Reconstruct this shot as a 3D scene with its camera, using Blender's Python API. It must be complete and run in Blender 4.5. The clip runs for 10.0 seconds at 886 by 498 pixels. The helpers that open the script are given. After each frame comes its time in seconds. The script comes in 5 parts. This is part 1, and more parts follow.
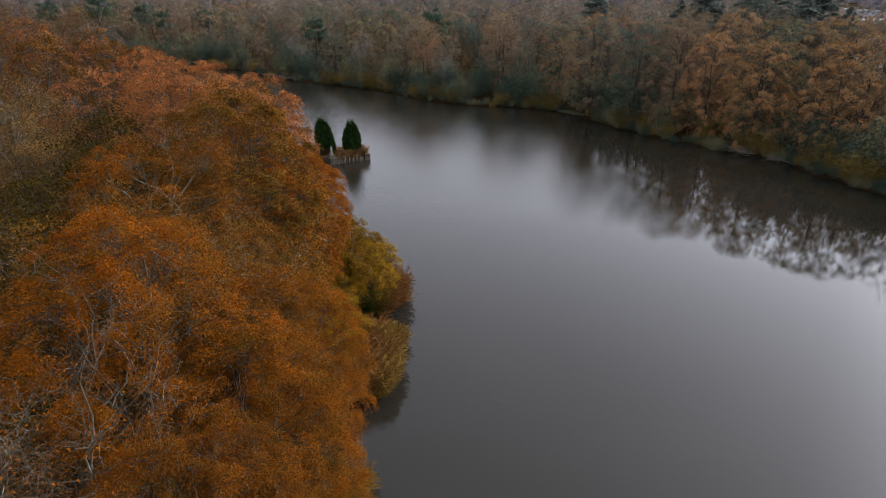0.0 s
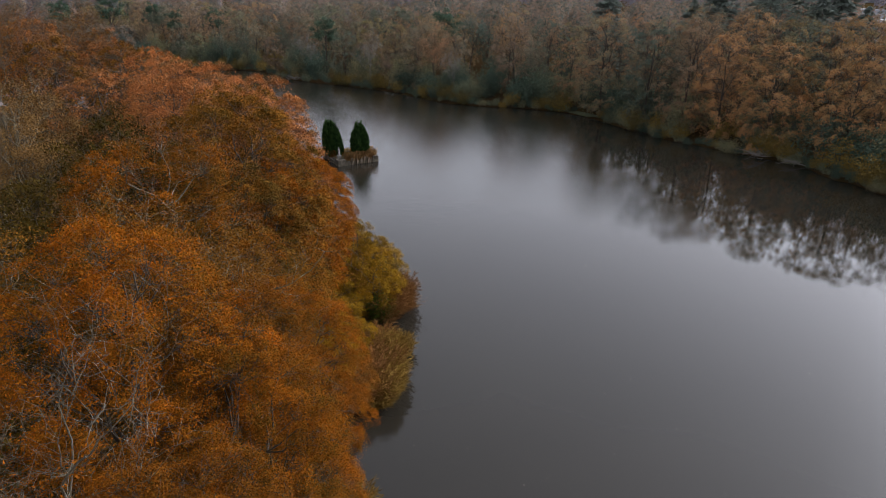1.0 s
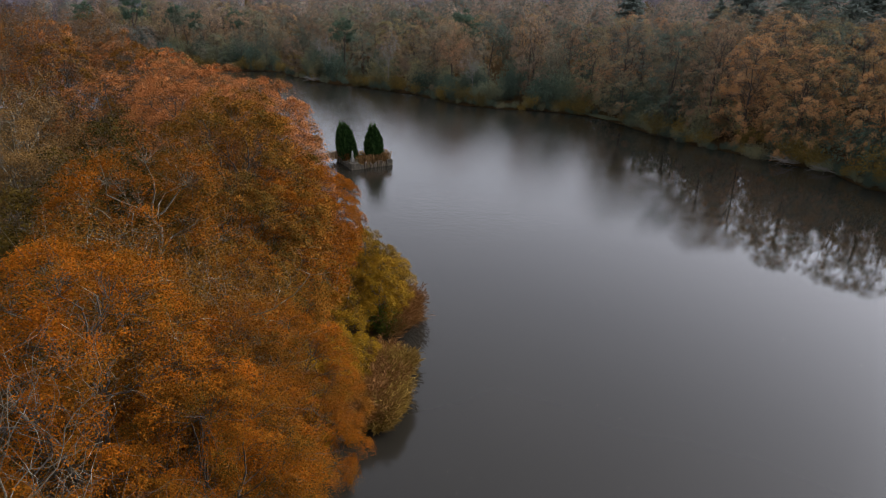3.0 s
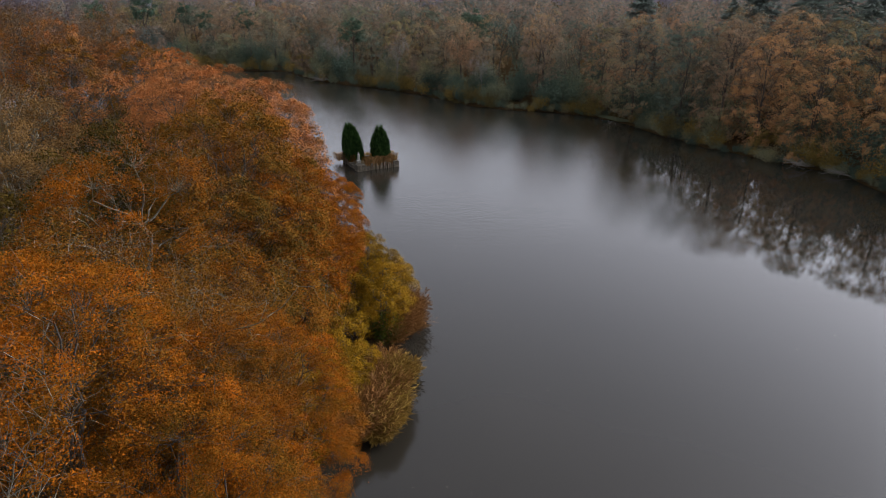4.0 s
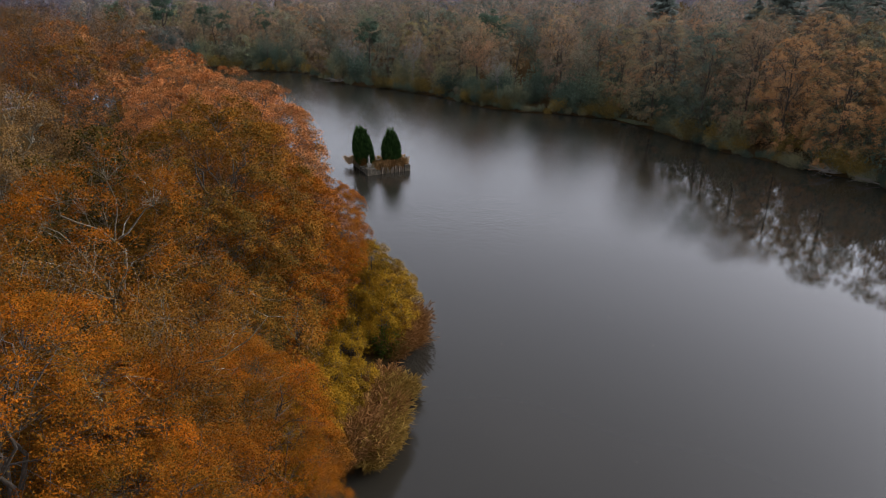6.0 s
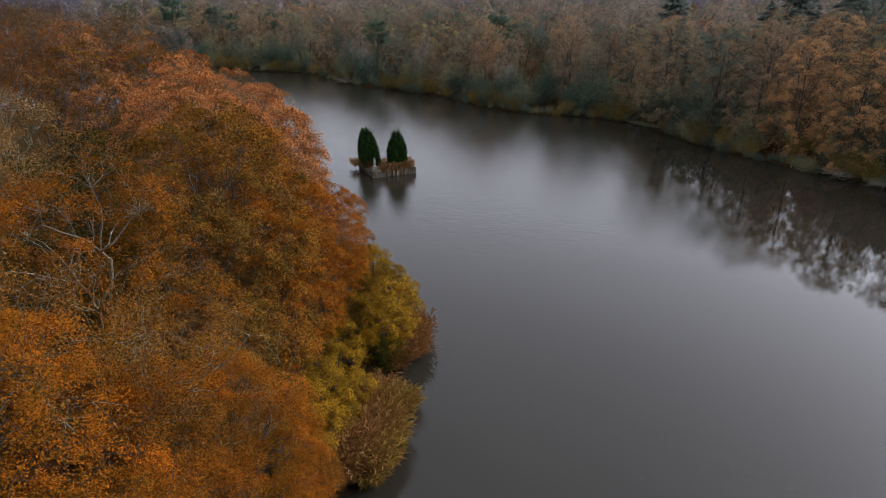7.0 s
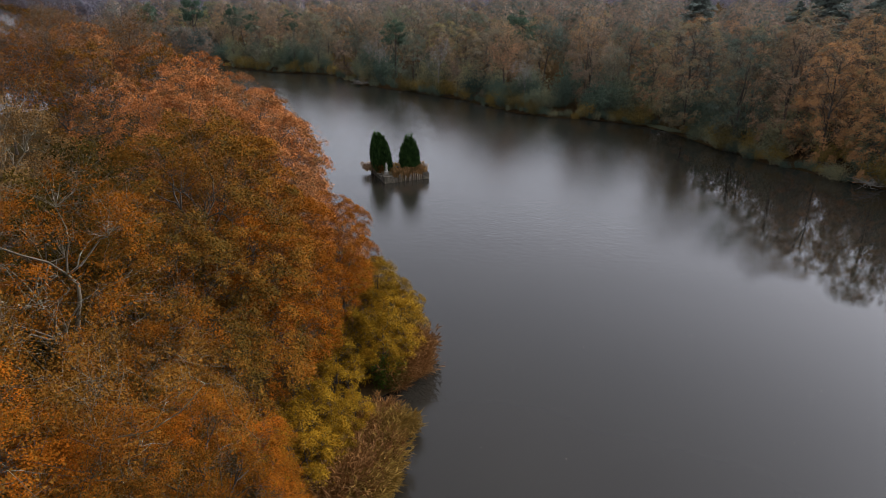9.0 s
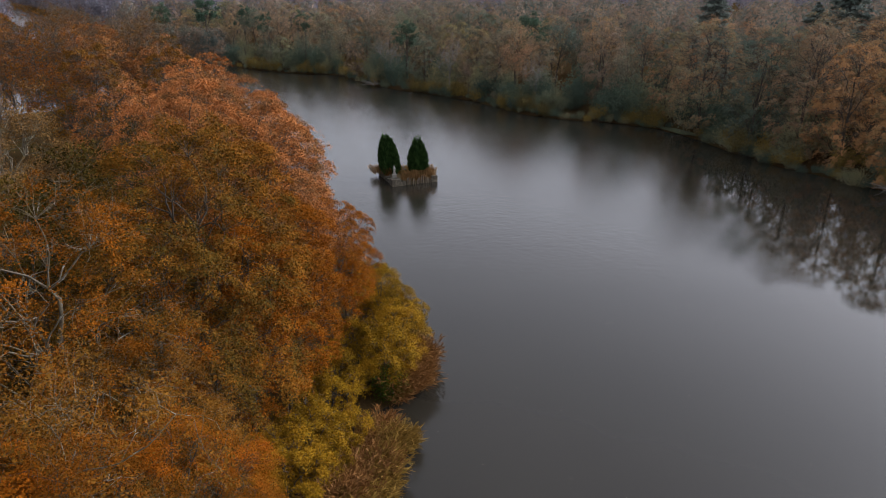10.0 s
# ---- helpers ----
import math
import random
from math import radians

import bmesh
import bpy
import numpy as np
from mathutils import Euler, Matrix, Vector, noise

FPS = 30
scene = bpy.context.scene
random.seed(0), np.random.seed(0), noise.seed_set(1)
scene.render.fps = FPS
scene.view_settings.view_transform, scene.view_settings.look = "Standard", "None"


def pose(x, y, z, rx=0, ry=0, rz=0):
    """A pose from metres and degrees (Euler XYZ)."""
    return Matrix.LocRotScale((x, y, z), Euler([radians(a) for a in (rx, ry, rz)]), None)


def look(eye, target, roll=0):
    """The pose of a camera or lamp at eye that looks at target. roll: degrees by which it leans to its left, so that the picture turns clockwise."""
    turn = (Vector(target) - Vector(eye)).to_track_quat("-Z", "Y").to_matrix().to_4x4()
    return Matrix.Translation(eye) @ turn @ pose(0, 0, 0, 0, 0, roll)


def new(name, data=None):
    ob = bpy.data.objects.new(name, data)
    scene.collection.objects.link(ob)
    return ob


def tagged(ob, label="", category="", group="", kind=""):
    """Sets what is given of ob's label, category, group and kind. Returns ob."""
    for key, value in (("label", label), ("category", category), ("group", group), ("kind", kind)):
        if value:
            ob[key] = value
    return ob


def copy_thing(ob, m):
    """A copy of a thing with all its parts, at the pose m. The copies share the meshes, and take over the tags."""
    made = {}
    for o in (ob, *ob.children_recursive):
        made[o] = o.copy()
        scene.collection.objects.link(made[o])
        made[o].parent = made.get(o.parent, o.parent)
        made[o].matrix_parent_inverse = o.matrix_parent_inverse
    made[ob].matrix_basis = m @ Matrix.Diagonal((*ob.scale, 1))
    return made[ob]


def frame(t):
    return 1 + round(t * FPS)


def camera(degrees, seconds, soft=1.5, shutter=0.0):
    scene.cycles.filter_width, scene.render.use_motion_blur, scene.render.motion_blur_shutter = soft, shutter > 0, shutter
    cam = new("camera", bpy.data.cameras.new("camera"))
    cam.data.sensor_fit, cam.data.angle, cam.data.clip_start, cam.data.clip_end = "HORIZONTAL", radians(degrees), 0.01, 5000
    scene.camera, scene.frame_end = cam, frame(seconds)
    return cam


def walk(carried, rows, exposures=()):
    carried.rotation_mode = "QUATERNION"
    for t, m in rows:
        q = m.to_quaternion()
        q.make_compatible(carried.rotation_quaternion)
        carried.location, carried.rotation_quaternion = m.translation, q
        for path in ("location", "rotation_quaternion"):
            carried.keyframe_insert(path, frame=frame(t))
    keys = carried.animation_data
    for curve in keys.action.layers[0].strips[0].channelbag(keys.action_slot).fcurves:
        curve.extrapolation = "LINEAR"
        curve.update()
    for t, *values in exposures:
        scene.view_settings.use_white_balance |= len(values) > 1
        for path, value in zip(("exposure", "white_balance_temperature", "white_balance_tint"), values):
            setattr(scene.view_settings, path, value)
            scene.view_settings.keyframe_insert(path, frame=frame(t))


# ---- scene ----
cam = camera(68.1, 10.0, soft=0.6)
PATH = [
    (0, (0.250, -1.100, 30.299), (0.2752, 0.7579, 29.5584), 0.33),
    (1, (0.581, 0.395, 30.313), (0.5758, 2.2525, 29.5723), 0.30),
    (2, (1.051, 1.886, 30.277), (1.0150, 3.7442, 29.5376), 0.27),
    (3, (1.596, 3.375, 30.220), (1.5294, 5.2318, 29.4812), 0.25),
    (4, (2.167, 4.861, 30.164), (2.0698, 6.7172, 29.4249), 0.22),
    (5, (2.726, 6.351, 30.123), (2.6008, 8.2057, 29.3849), 0.19),
    (6, (3.254, 7.853, 30.110), (3.1008, 9.7059, 29.3721), 0.17),
    (7, (3.744, 9.379, 30.129), (3.5624, 11.2295, 29.3920), 0.14),
    (8, (4.202, 10.945, 30.182), (3.9918, 12.7920, 29.4448), 0.12),
    (9, (4.651, 12.568, 30.262), (4.4094, 14.4117, 29.5253), 0.09),
    (10, (5.128, 14.272, 30.359), (4.8495, 16.1104, 29.6229), 0.07),
]
walk(cam, [(t, look(eye, target, roll)) for t, eye, target, roll in PATH])

# ---------------- world and light ----------------
SUN_EL, SUN_AZ = 30.0, 68.0          # degrees above the horizon; clockwise from +y
world = bpy.data.worlds.new("overcast_sky")
world.use_nodes = True
scene.world = world
wn, wl = world.node_tree.nodes, world.node_tree.links
sky = wn.new("ShaderNodeTexSky")
sky.sky_type = "NISHITA"
sky.sun_disc = False
sky.sun_elevation = radians(SUN_EL)
sky.sun_rotation = radians(SUN_AZ)
sky.air_density, sky.dust_density, sky.ozone_density = 1.0, 4.0, 1.0
grey = wn.new("ShaderNodeHueSaturation")
grey.inputs["Saturation"].default_value = 0.10
wl.new(sky.outputs["Color"], grey.inputs["Color"])
cool = wn.new("ShaderNodeMix")
cool.data_type, cool.blend_type = "RGBA", "MULTIPLY"
cool.inputs[0].default_value = 1.0
cool.inputs[7].default_value = (0.945, 0.966, 1.088, 1)
wl.new(grey.outputs["Color"], cool.inputs[6])
wl.new(cool.outputs[2], wn["Background"].inputs["Color"])
wn["Background"].inputs["Strength"].default_value = 0.37

sun = new("sun", bpy.data.lights.new("sun", "SUN"))
sun.data.energy, sun.data.angle, sun.data.color = 0.6, radians(20), (1.0, 0.95, 0.88)
sun.matrix_basis = look((0, 0, 60), (-math.sin(radians(SUN_AZ)) * math.cos(radians(SUN_EL)),
                                     -math.cos(radians(SUN_AZ)) * math.cos(radians(SUN_EL)),
                                     60 - math.sin(radians(SUN_EL))))
scene.view_settings.exposure = 0.0


# ---------------- materials ----------------
def material(name):
    m = bpy.data.materials.new(name)
    m.use_nodes = True
    nt = m.node_tree
    return m, nt.nodes, nt.links, nt.nodes["Principled BSDF"]


def add(nodes, kind, **values):
    n = nodes.new(kind)
    for key, value in values.items():
        n.inputs[key.replace("_", " ")].default_value = value
    return n


def ramp(nodes, links, fac, stops):
    r = nodes.new("ShaderNodeValToRGB")
    el = r.color_ramp.elements
    el[0].position, el[0].color = stops[0][0], (*stops[0][1], 1)
    el[1].position, el[1].color = stops[-1][0], (*stops[-1][1], 1)
    for p, c in stops[1:-1]:
        e = el.new(p)
        e.color = (*c, 1)
    links.new(fac, r.inputs["Fac"])
    return r.outputs["Color"]


def sums(nodes, links, *terms):
    """Weighted sum of (socket, weight) plus numbers."""
    total = None
    for term in terms:
        m = nodes.new("ShaderNodeMath")
        m.operation = "MULTIPLY_ADD"
        links.new(term[0], m.inputs[0])
        m.inputs[1].default_value = term[1]
        if total is None:
            m.inputs[2].default_value = term[2] if len(term) > 2 else 0.0
        else:
            links.new(total, m.inputs[2])
        total = m.outputs[0]
    return total


def leaf_material(name, stops, per_leaf=0.35, clump=1.0, tree=0.3, bias=-0.37, clump_scale=0.45, through_light=0.14):
    """Foliage: the ramp is driven by leaf, clump and tree; some light goes through."""
    m, n, l, b = material(name)
    geo = n.new("ShaderNodeNewGeometry")
    info = n.new("ShaderNodeObjectInfo")
    big = add(n, "ShaderNodeTexNoise", Scale=clump_scale, Detail=3.0, Roughness=0.6)
    l.new(geo.outputs["Position"], big.inputs["Vector"])
    v = sums(n, l, (geo.outputs["Random Per Island"], per_leaf, bias), (big.outputs["Fac"], clump), (info.outputs["Random"], tree))
    c = ramp(n, l, v, stops)
    l.new(c, b.inputs["Base Color"])
    b.inputs["Roughness"].default_value = 0.62
    b.inputs["Specular IOR Level"].default_value = 0.0
    tr = n.new("ShaderNodeBsdfTranslucent")
    l.new(c, tr.inputs["Color"])
    mix = n.new("ShaderNodeMixShader")
    mix.inputs[0].default_value = through_light
    l.new(b.outputs[0], mix.inputs[1])
    l.new(tr.outputs[0], mix.inputs[2])
    l.new(mix.outputs[0], n["Material Output"].inputs["Surface"])
    return m


def bark_material(name, dark, light, lichen, amount):
    m, n, l, b = material(name)
    geo = n.new("ShaderNodeNewGeometry")
    fine = add(n, "ShaderNodeTexNoise", Scale=9.0, Detail=5.0, Roughness=0.7)
    patch = add(n, "ShaderNodeTexNoise", Scale=1.7, Detail=4.0, Roughness=0.65)
    for x in (fine, patch):
        l.new(geo.outputs["Position"], x.inputs["Vector"])
    c1 = ramp(n, l, fine.outputs["Fac"], [(0.3, dark), (0.7, light)])
    mask = ramp(n, l, patch.outputs["Fac"], [(0.62 - amount, (0, 0, 0)), (0.72 - amount, (1, 1, 1))])
    mx = n.new("ShaderNodeMix")
    mx.data_type = "RGBA"
    l.new(mask, mx.inputs[0])
    l.new(c1, mx.inputs[6])
    mx.inputs[7].default_value = (*lichen, 1)
    l.new(mx.outputs[2], b.inputs["Base Color"])
    b.inputs["Roughness"].default_value = 0.9
    bump = add(n, "ShaderNodeBump", Strength=0.5, Distance=0.03)
    l.new(fine.outputs["Fac"], bump.inputs["Height"])
    l.new(bump.outputs[0], b.inputs["Normal"])
    return m


def rough_material(name, stops, scale, fine_scale, rough=0.9, bump=0.4, distance=0.05, spec=0.3):
    m, n, l, b = material(name)
    geo = n.new("ShaderNodeNewGeometry")
    a = add(n, "ShaderNodeTexNoise", Scale=scale, Detail=4.0, Roughness=0.6)
    f = add(n, "ShaderNodeTexNoise", Scale=fine_scale, Detail=6.0, Roughness=0.7)
    for x in (a, f):
        l.new(geo.outputs["Position"], x.inputs["Vector"])
    v = sums(n, l, (a.outputs["Fac"], 0.6), (f.outputs["Fac"], 0.4))
    l.new(ramp(n, l, v, stops), b.inputs["Base Color"])
    b.inputs["Roughness"].default_value = rough
    b.inputs["Specular IOR Level"].default_value = spec
    bp = add(n, "ShaderNodeBump", Strength=bump, Distance=distance)
    l.new(f.outputs["Fac"], bp.inputs["Height"])
    l.new(bp.outputs[0], b.inputs["Normal"])
    return m


ORANGE = leaf_material("oak_leaf_orange", [(0.05, (0.027, 0.022, 0.005)), (0.26, (0.064, 0.035, 0.006)), (0.46, (0.151, 0.053, 0.006)), (0.72, (0.250, 0.070, 0.006)), (1.0, (0.316, 0.098, 0.010))])
AMBER = leaf_material("oak_leaf_amber", [(0.05, (0.035, 0.028, 0.009)), (0.30, (0.089, 0.049, 0.009)), (0.55, (0.177, 0.070, 0.010)), (0.78, (0.274, 0.093, 0.013)), (1.0, (0.376, 0.139, 0.020))])
RUST = leaf_material("oak_leaf_rust", [(0.05, (0.035, 0.023, 0.005)), (0.32, (0.127, 0.044, 0.006)), (0.62, (0.227, 0.068, 0.006)), (1.0, (0.302, 0.112, 0.014))])
# haze over the far bank is mixed into these leaf colours
FAR_RUST = leaf_material("far_oak_leaf", [(0.05, (0.075, 0.081, 0.049)), (0.25, (0.155, 0.123, 0.062)), (0.5, (0.245, 0.148, 0.065)), (0.75, (0.353, 0.177, 0.076)), (1.0, (0.409, 0.230, 0.096))], per_leaf=0.08, clump=1.1, tree=0.55, bias=-0.40)
# orange oak leaf lifted and blued: thin haze put into the colour
HAZED_ORANGE = leaf_material("oak_leaf_orange_hazed", [(0.05, (0.054, 0.042, 0.022)), (0.26, (0.121, 0.068, 0.028)), (0.46, (0.243, 0.096, 0.031)), (0.72, (0.351, 0.126, 0.037)), (1.0, (0.421, 0.175, 0.051))])
PINE = leaf_material("pine_needles", [(0.05, (0.034, 0.056, 0.038)), (0.5, (0.054, 0.082, 0.054)), (1.0, (0.078, 0.106, 0.066))], clump_scale=0.5, through_light=0.2)
BROWN = leaf_material("oak_leaf_brown", [(0.05, (0.029, 0.021, 0.006)), (0.35, (0.091, 0.044, 0.008)), (0.7, (0.164, 0.069, 0.011)), (1.0, (0.225, 0.109, 0.020))])
GOLD = leaf_material("pale_gold_leaf", [(0.05, (0.059, 0.034, 0.014)), (0.4, (0.138, 0.077, 0.026)), (0.7, (0.202, 0.116, 0.040)), (1.0, (0.261, 0.158, 0.061))])
OLIVE = leaf_material("olive_leaf", [(0.05, (0.016, 0.015, 0.004)), (0.4, (0.049, 0.032, 0.007)), (0.7, (0.082, 0.050, 0.009)), (1.0, (0.122, 0.068, 0.012))])
WILLOW = leaf_material("willow_leaf", [(0.05, (0.045, 0.032, 0.005)), (0.35, (0.128, 0.073, 0.007)), (0.65, (0.235, 0.126, 0.010)), (1.0, (0.326, 0.170, 0.015))], tree=0.30, bias=-0.30)
GREEN_LEAF = leaf_material("green_bush_leaf", [(0.05, (0.020, 0.030, 0.005)), (0.4, (0.050, 0.070, 0.010)), (0.75, (0.085, 0.110, 0.016)), (1.0, (0.12, 0.14, 0.02))])
YEW = leaf_material("yew_needles", [(0.05, (0.009, 0.019, 0.007)), (0.45, (0.027, 0.057, 0.016)), (0.75, (0.057, 0.105, 0.030)), (1.0, (0.101, 0.155, 0.043))], clump_scale=1.6, through_light=0.1)
# needles lightened towards grey: distance haze held in the colour
SPRUCE = leaf_material("spruce_needles", [(0.05, (0.103, 0.125, 0.110)), (0.5, (0.134, 0.157, 0.135)), (1.0, (0.165, 0.187, 0.155))], clump_scale=0.5, through_light=0.1)
# greyed, brightened stops put far-bank haze into the tree tones
FAR_LEAF = leaf_material("mixed_wood_leaf", [(0.0, (0.066, 0.090, 0.073)), (0.12, (0.110, 0.123, 0.087)), (0.22, (0.189, 0.143, 0.093)), (0.34, (0.275, 0.150, 0.079)), (0.45, (0.143, 0.148, 0.104)),
                                             (0.56, (0.297, 0.167, 0.076)), (0.66, (0.117, 0.138, 0.096)), (0.76, (0.216, 0.177, 0.070)), (0.86, (0.207, 0.136, 0.096)), (0.94, (0.092, 0.116, 0.090)), (1.0, (0.066, 0.090, 0.073))],
                         per_leaf=0.06, clump=0.16, tree=0.95, bias=-0.09, clump_scale=0.30, through_light=0.30)
# evergreen tones raised to imitate haze under the far trees
UNDERWOOD = leaf_material("evergreen_underwood_leaf", [(0.0, (0.048, 0.070, 0.054)), (0.35, (0.086, 0.117, 0.082)), (0.6, (0.142, 0.152, 0.094)), (0.8, (0.218, 0.191, 0.103)), (1.0, (0.304, 0.232, 0.097))], per_leaf=0.10, clump=0.4, tree=0.8, bias=-0.24, through_light=0.25)
SHRUB_LEAF = leaf_material("shore_shrub_leaf", [(0.05, (0.040, 0.040, 0.024)), (0.4, (0.098, 0.078, 0.029)), (0.75, (0.185, 0.130, 0.034)), (1.0, (0.243, 0.162, 0.046))], tree=0.55, bias=-0.3)
REED = leaf_material("reed_blade", [(0.05, (0.070, 0.047, 0.012)), (0.4, (0.164, 0.096, 0.022)), (0.7, (0.258, 0.161, 0.039)), (1.0, (0.220, 0.166, 0.025))], clump_scale=0.6)
RUSSET_REED = leaf_material("russet_reed_blade", [(0.05, (0.059, 0.030, 0.011)), (0.5, (0.160, 0.072, 0.022)), (1.0, (0.303, 0.167, 0.068))], clump_scale=0.8)
TAN_REED = leaf_material("tan_reed_blade", [(0.05, (0.090, 0.055, 0.022)), (0.45, (0.22, 0.125, 0.050)), (0.8, (0.36, 0.23, 0.105)), (1.0, (0.44, 0.31, 0.16))], clump_scale=0.9)
BARK = bark_material("oak_bark", (0.022, 0.015, 0.009), (0.058, 0.042, 0.027), (0.095, 0.092, 0.055), 0.0)
LICHEN_BARK = bark_material("lichen_bark", (0.034, 0.025, 0.013), (0.125, 0.098, 0.056), (0.245, 0.230, 0.175), 0.05)
PALE_BARK = bark_material("birch_bark", (0.11, 0.098, 0.086), (0.24, 0.22, 0.20), (0.30, 0.285, 0.26), 0.06)
GROUND = rough_material("leaf_litter", [(0.3, (0.022, 0.015, 0.008)), (0.5, (0.044, 0.027, 0.012)), (0.62, (0.040, 0.034, 0.013)), (0.75, (0.070, 0.040, 0.017))], 0.08, 1.6, bump=0.7, distance=0.15, spec=0.0)
GRASS = rough_material("bank_grass", [(0.3, (0.030, 0.034, 0.015)), (0.55, (0.050, 0.058, 0.024)), (0.75, (0.085, 0.085, 0.040))], 0.5, 5.0)
STONE = rough_material("weathered_stone", [(0.32, (0.017, 0.015, 0.009)), (0.5, (0.056, 0.046, 0.032)), (0.66, (0.143, 0.124, 0.094))], 2.4, 9.0, bump=0.9, distance=0.06)
STATUE = rough_material("pale_statue_stone", [(0.3, (0.10, 0.095, 0.08)), (0.7, (0.30, 0.285, 0.25))], 2.5, 14.0, bump=0.4, distance=0.02)
TIMBER = rough_material("weathered_timber", [(0.3, (0.050, 0.038, 0.026)), (0.7, (0.14, 0.108, 0.075))], 2.0, 12.0, bump=0.5, distance=0.02)
DEADWOOD = rough_material("bleached_wood", [(0.3, (0.12, 0.11, 0.092)), (0.7, (0.24, 0.22, 0.19))], 2.0, 11.0)
DRIFT = rough_material("floating_leaf", [(0.3, (0.16, 0.12, 0.07)), (0.7, (0.40, 0.36, 0.28))], 3.0, 20.0)
CLADDING = rough_material("grey_cladding", [(0.3, (0.240, 0.247, 0.270)), (0.7, (0.360, 0.367, 0.390))], 0.05, 0.6, rough=0.6, bump=0.05)
ROOFING = rough_material("pale_sheet_roof", [(0.3, (0.178, 0.187, 0.208)), (0.7, (0.256, 0.264, 0.286))], 0.04, 0.5, rough=0.5, bump=0.05)
ASPHALT = rough_material("yard_asphalt", [(0.3, (0.098, 0.098, 0.104)), (0.7, (0.163, 0.163, 0.169))], 0.05, 1.0)
PAINT_WHITE = rough_material("white_paint", [(0.3, (0.45, 0.46, 0.48)), (0.7, (0.55, 0.56, 0.58))], 0.4, 6.0, rough=0.35, bump=0.03)
PAINT_BLUE = rough_material("blue_paint", [(0.3, (0.06, 0.16, 0.38)), (0.7, (0.08, 0.20, 0.45))], 0.4, 6.0, rough=0.35, bump=0.03)
GLASS_DARK = rough_material("dark_window_glass", [(0.3, (0.02, 0.024, 0.03)), (0.7, (0.035, 0.04, 0.05))], 0.4, 4.0, rough=0.1, bump=0.0, spec=0.6)


def water_material():
    """Still dark lake: glassy near the banks, wind ripples in wide patches."""
    m, n, l, b = material("lake_water")
    geo = n.new("ShaderNodeNewGeometry")
    stretch = n.new("ShaderNodeMapping")
    stretch.inputs["Scale"].default_value = (1.0, 0.46, 1.0)
    l.new(geo.outputs["Position"], stretch.inputs["Vector"])
    silt = add(n, "ShaderNodeTexNoise", Scale=0.03, Detail=3.0)
    l.new(geo.outputs["Position"], silt.inputs["Vector"])
    l.new(ramp(n, l, silt.outputs["Fac"], [(0.35, (0.015, 0.0130, 0.0095)), (0.65, (0.020, 0.0175, 0.013))]), b.inputs["Base Color"])
    # wind ruffles the open middle of the lake; the margins lie calm
    spot = n.new("ShaderNodeSeparateXYZ")
    l.new(geo.outputs["Position"], spot.inputs[0])
    wind = add(n, "ShaderNodeTexNoise", Scale=0.04, Detail=4.0, Roughness=0.6)
    l.new(geo.outputs["Position"], wind.inputs["Vector"])
    south = ramp(n, l, sums(n, l, (spot.outputs["Y"], 1 / 18, -5.0), (wind.outputs["Fac"], 1.4)), [(0.0, (0, 0, 0)), (1.0, (1, 1, 1))])
    east = ramp(n, l, sums(n, l, (spot.outputs["X"], -1 / 16, 1.55), (wind.outputs["Fac"], 1.4)), [(0.0, (0, 0, 0)), (1.0, (1, 1, 1))])
    both = n.new("ShaderNodeMath")
    both.operation = "MULTIPLY"
    l.new(south, both.inputs[0])
    l.new(east, both.inputs[1])
    mask = sums(n, l, (both.outputs[0], 0.95, 0.045))
    rip = add(n, "ShaderNodeTexNoise", Scale=2.5, Detail=3.0, Roughness=0.70)
    swell = add(n, "ShaderNodeTexNoise", Scale=0.55, Detail=2.0)
    for x in (rip, swell):
        l.new(stretch.outputs[0], x.inputs["Vector"])
    h = n.new("ShaderNodeMath")
    h.operation = "MULTIPLY"
    l.new(rip.outputs["Fac"], h.inputs[0])
    l.new(mask, h.inputs[1])
    tot = sums(n, l, (h.outputs[0], 1.0), (swell.outputs["Fac"], 0.06))
    bump = add(n, "ShaderNodeBump", Strength=0.8, Distance=0.060)
    l.new(tot, bump.inputs["Height"])
    l.new(bump.outputs[0], b.inputs["Normal"])
    b.inputs["Roughness"].default_value = 0.04
    b.inputs["IOR"].default_value = 1.333
    b.inputs["Specular IOR Level"].default_value = 0.5
    return m


WATER = water_material()


# ---------------- mesh helpers ----------------
def mesh_of(name, pieces, mat, smooth=False):
    """One mesh from (vertices, faces) arrays; faces of three or four corners."""
    vs, loops, sizes, base = [], [], [], 0
    for v, f in pieces:
        if len(v) == 0:
            continue
        vs.append(v)
        loops.append((f + base).ravel())
        sizes.append(np.full(len(f), f.shape[1]))
        base += len(v)
    v, lo, sz = np.concatenate(vs).astype(np.float32), np.concatenate(loops).astype(np.int32), np.concatenate(sizes).astype(np.int32)
    me = bpy.data.meshes.new(name)
    me.vertices.add(len(v))
    me.vertices.foreach_set("co", v.ravel())
    me.loops.add(len(lo))
    me.loops.foreach_set("vertex_index", lo)
    me.polygons.add(len(sz))
    me.polygons.foreach_set("loop_start", np.concatenate(([0], np.cumsum(sz)[:-1])).astype(np.int32))
    me.polygons.foreach_set("loop_total", sz)
    me.polygons.foreach_set("use_smooth", np.full(len(sz), smooth))
    me.update(calc_edges=True)
    me.materials.append(mat)
    return me


def part_of(name, me, parent, label=""):
    ob = new(name, me)
    ob.parent = parent
    return tagged(ob, label)


def part(name, bm, mat, parent, label=""):
    me = bpy.data.meshes.new(name)
    bm.to_mesh(me)
    bm.free()
    me.materials.append(mat)
    ob = new(name, me)
    if parent:
        ob.parent = parent
    return tagged(ob, label)


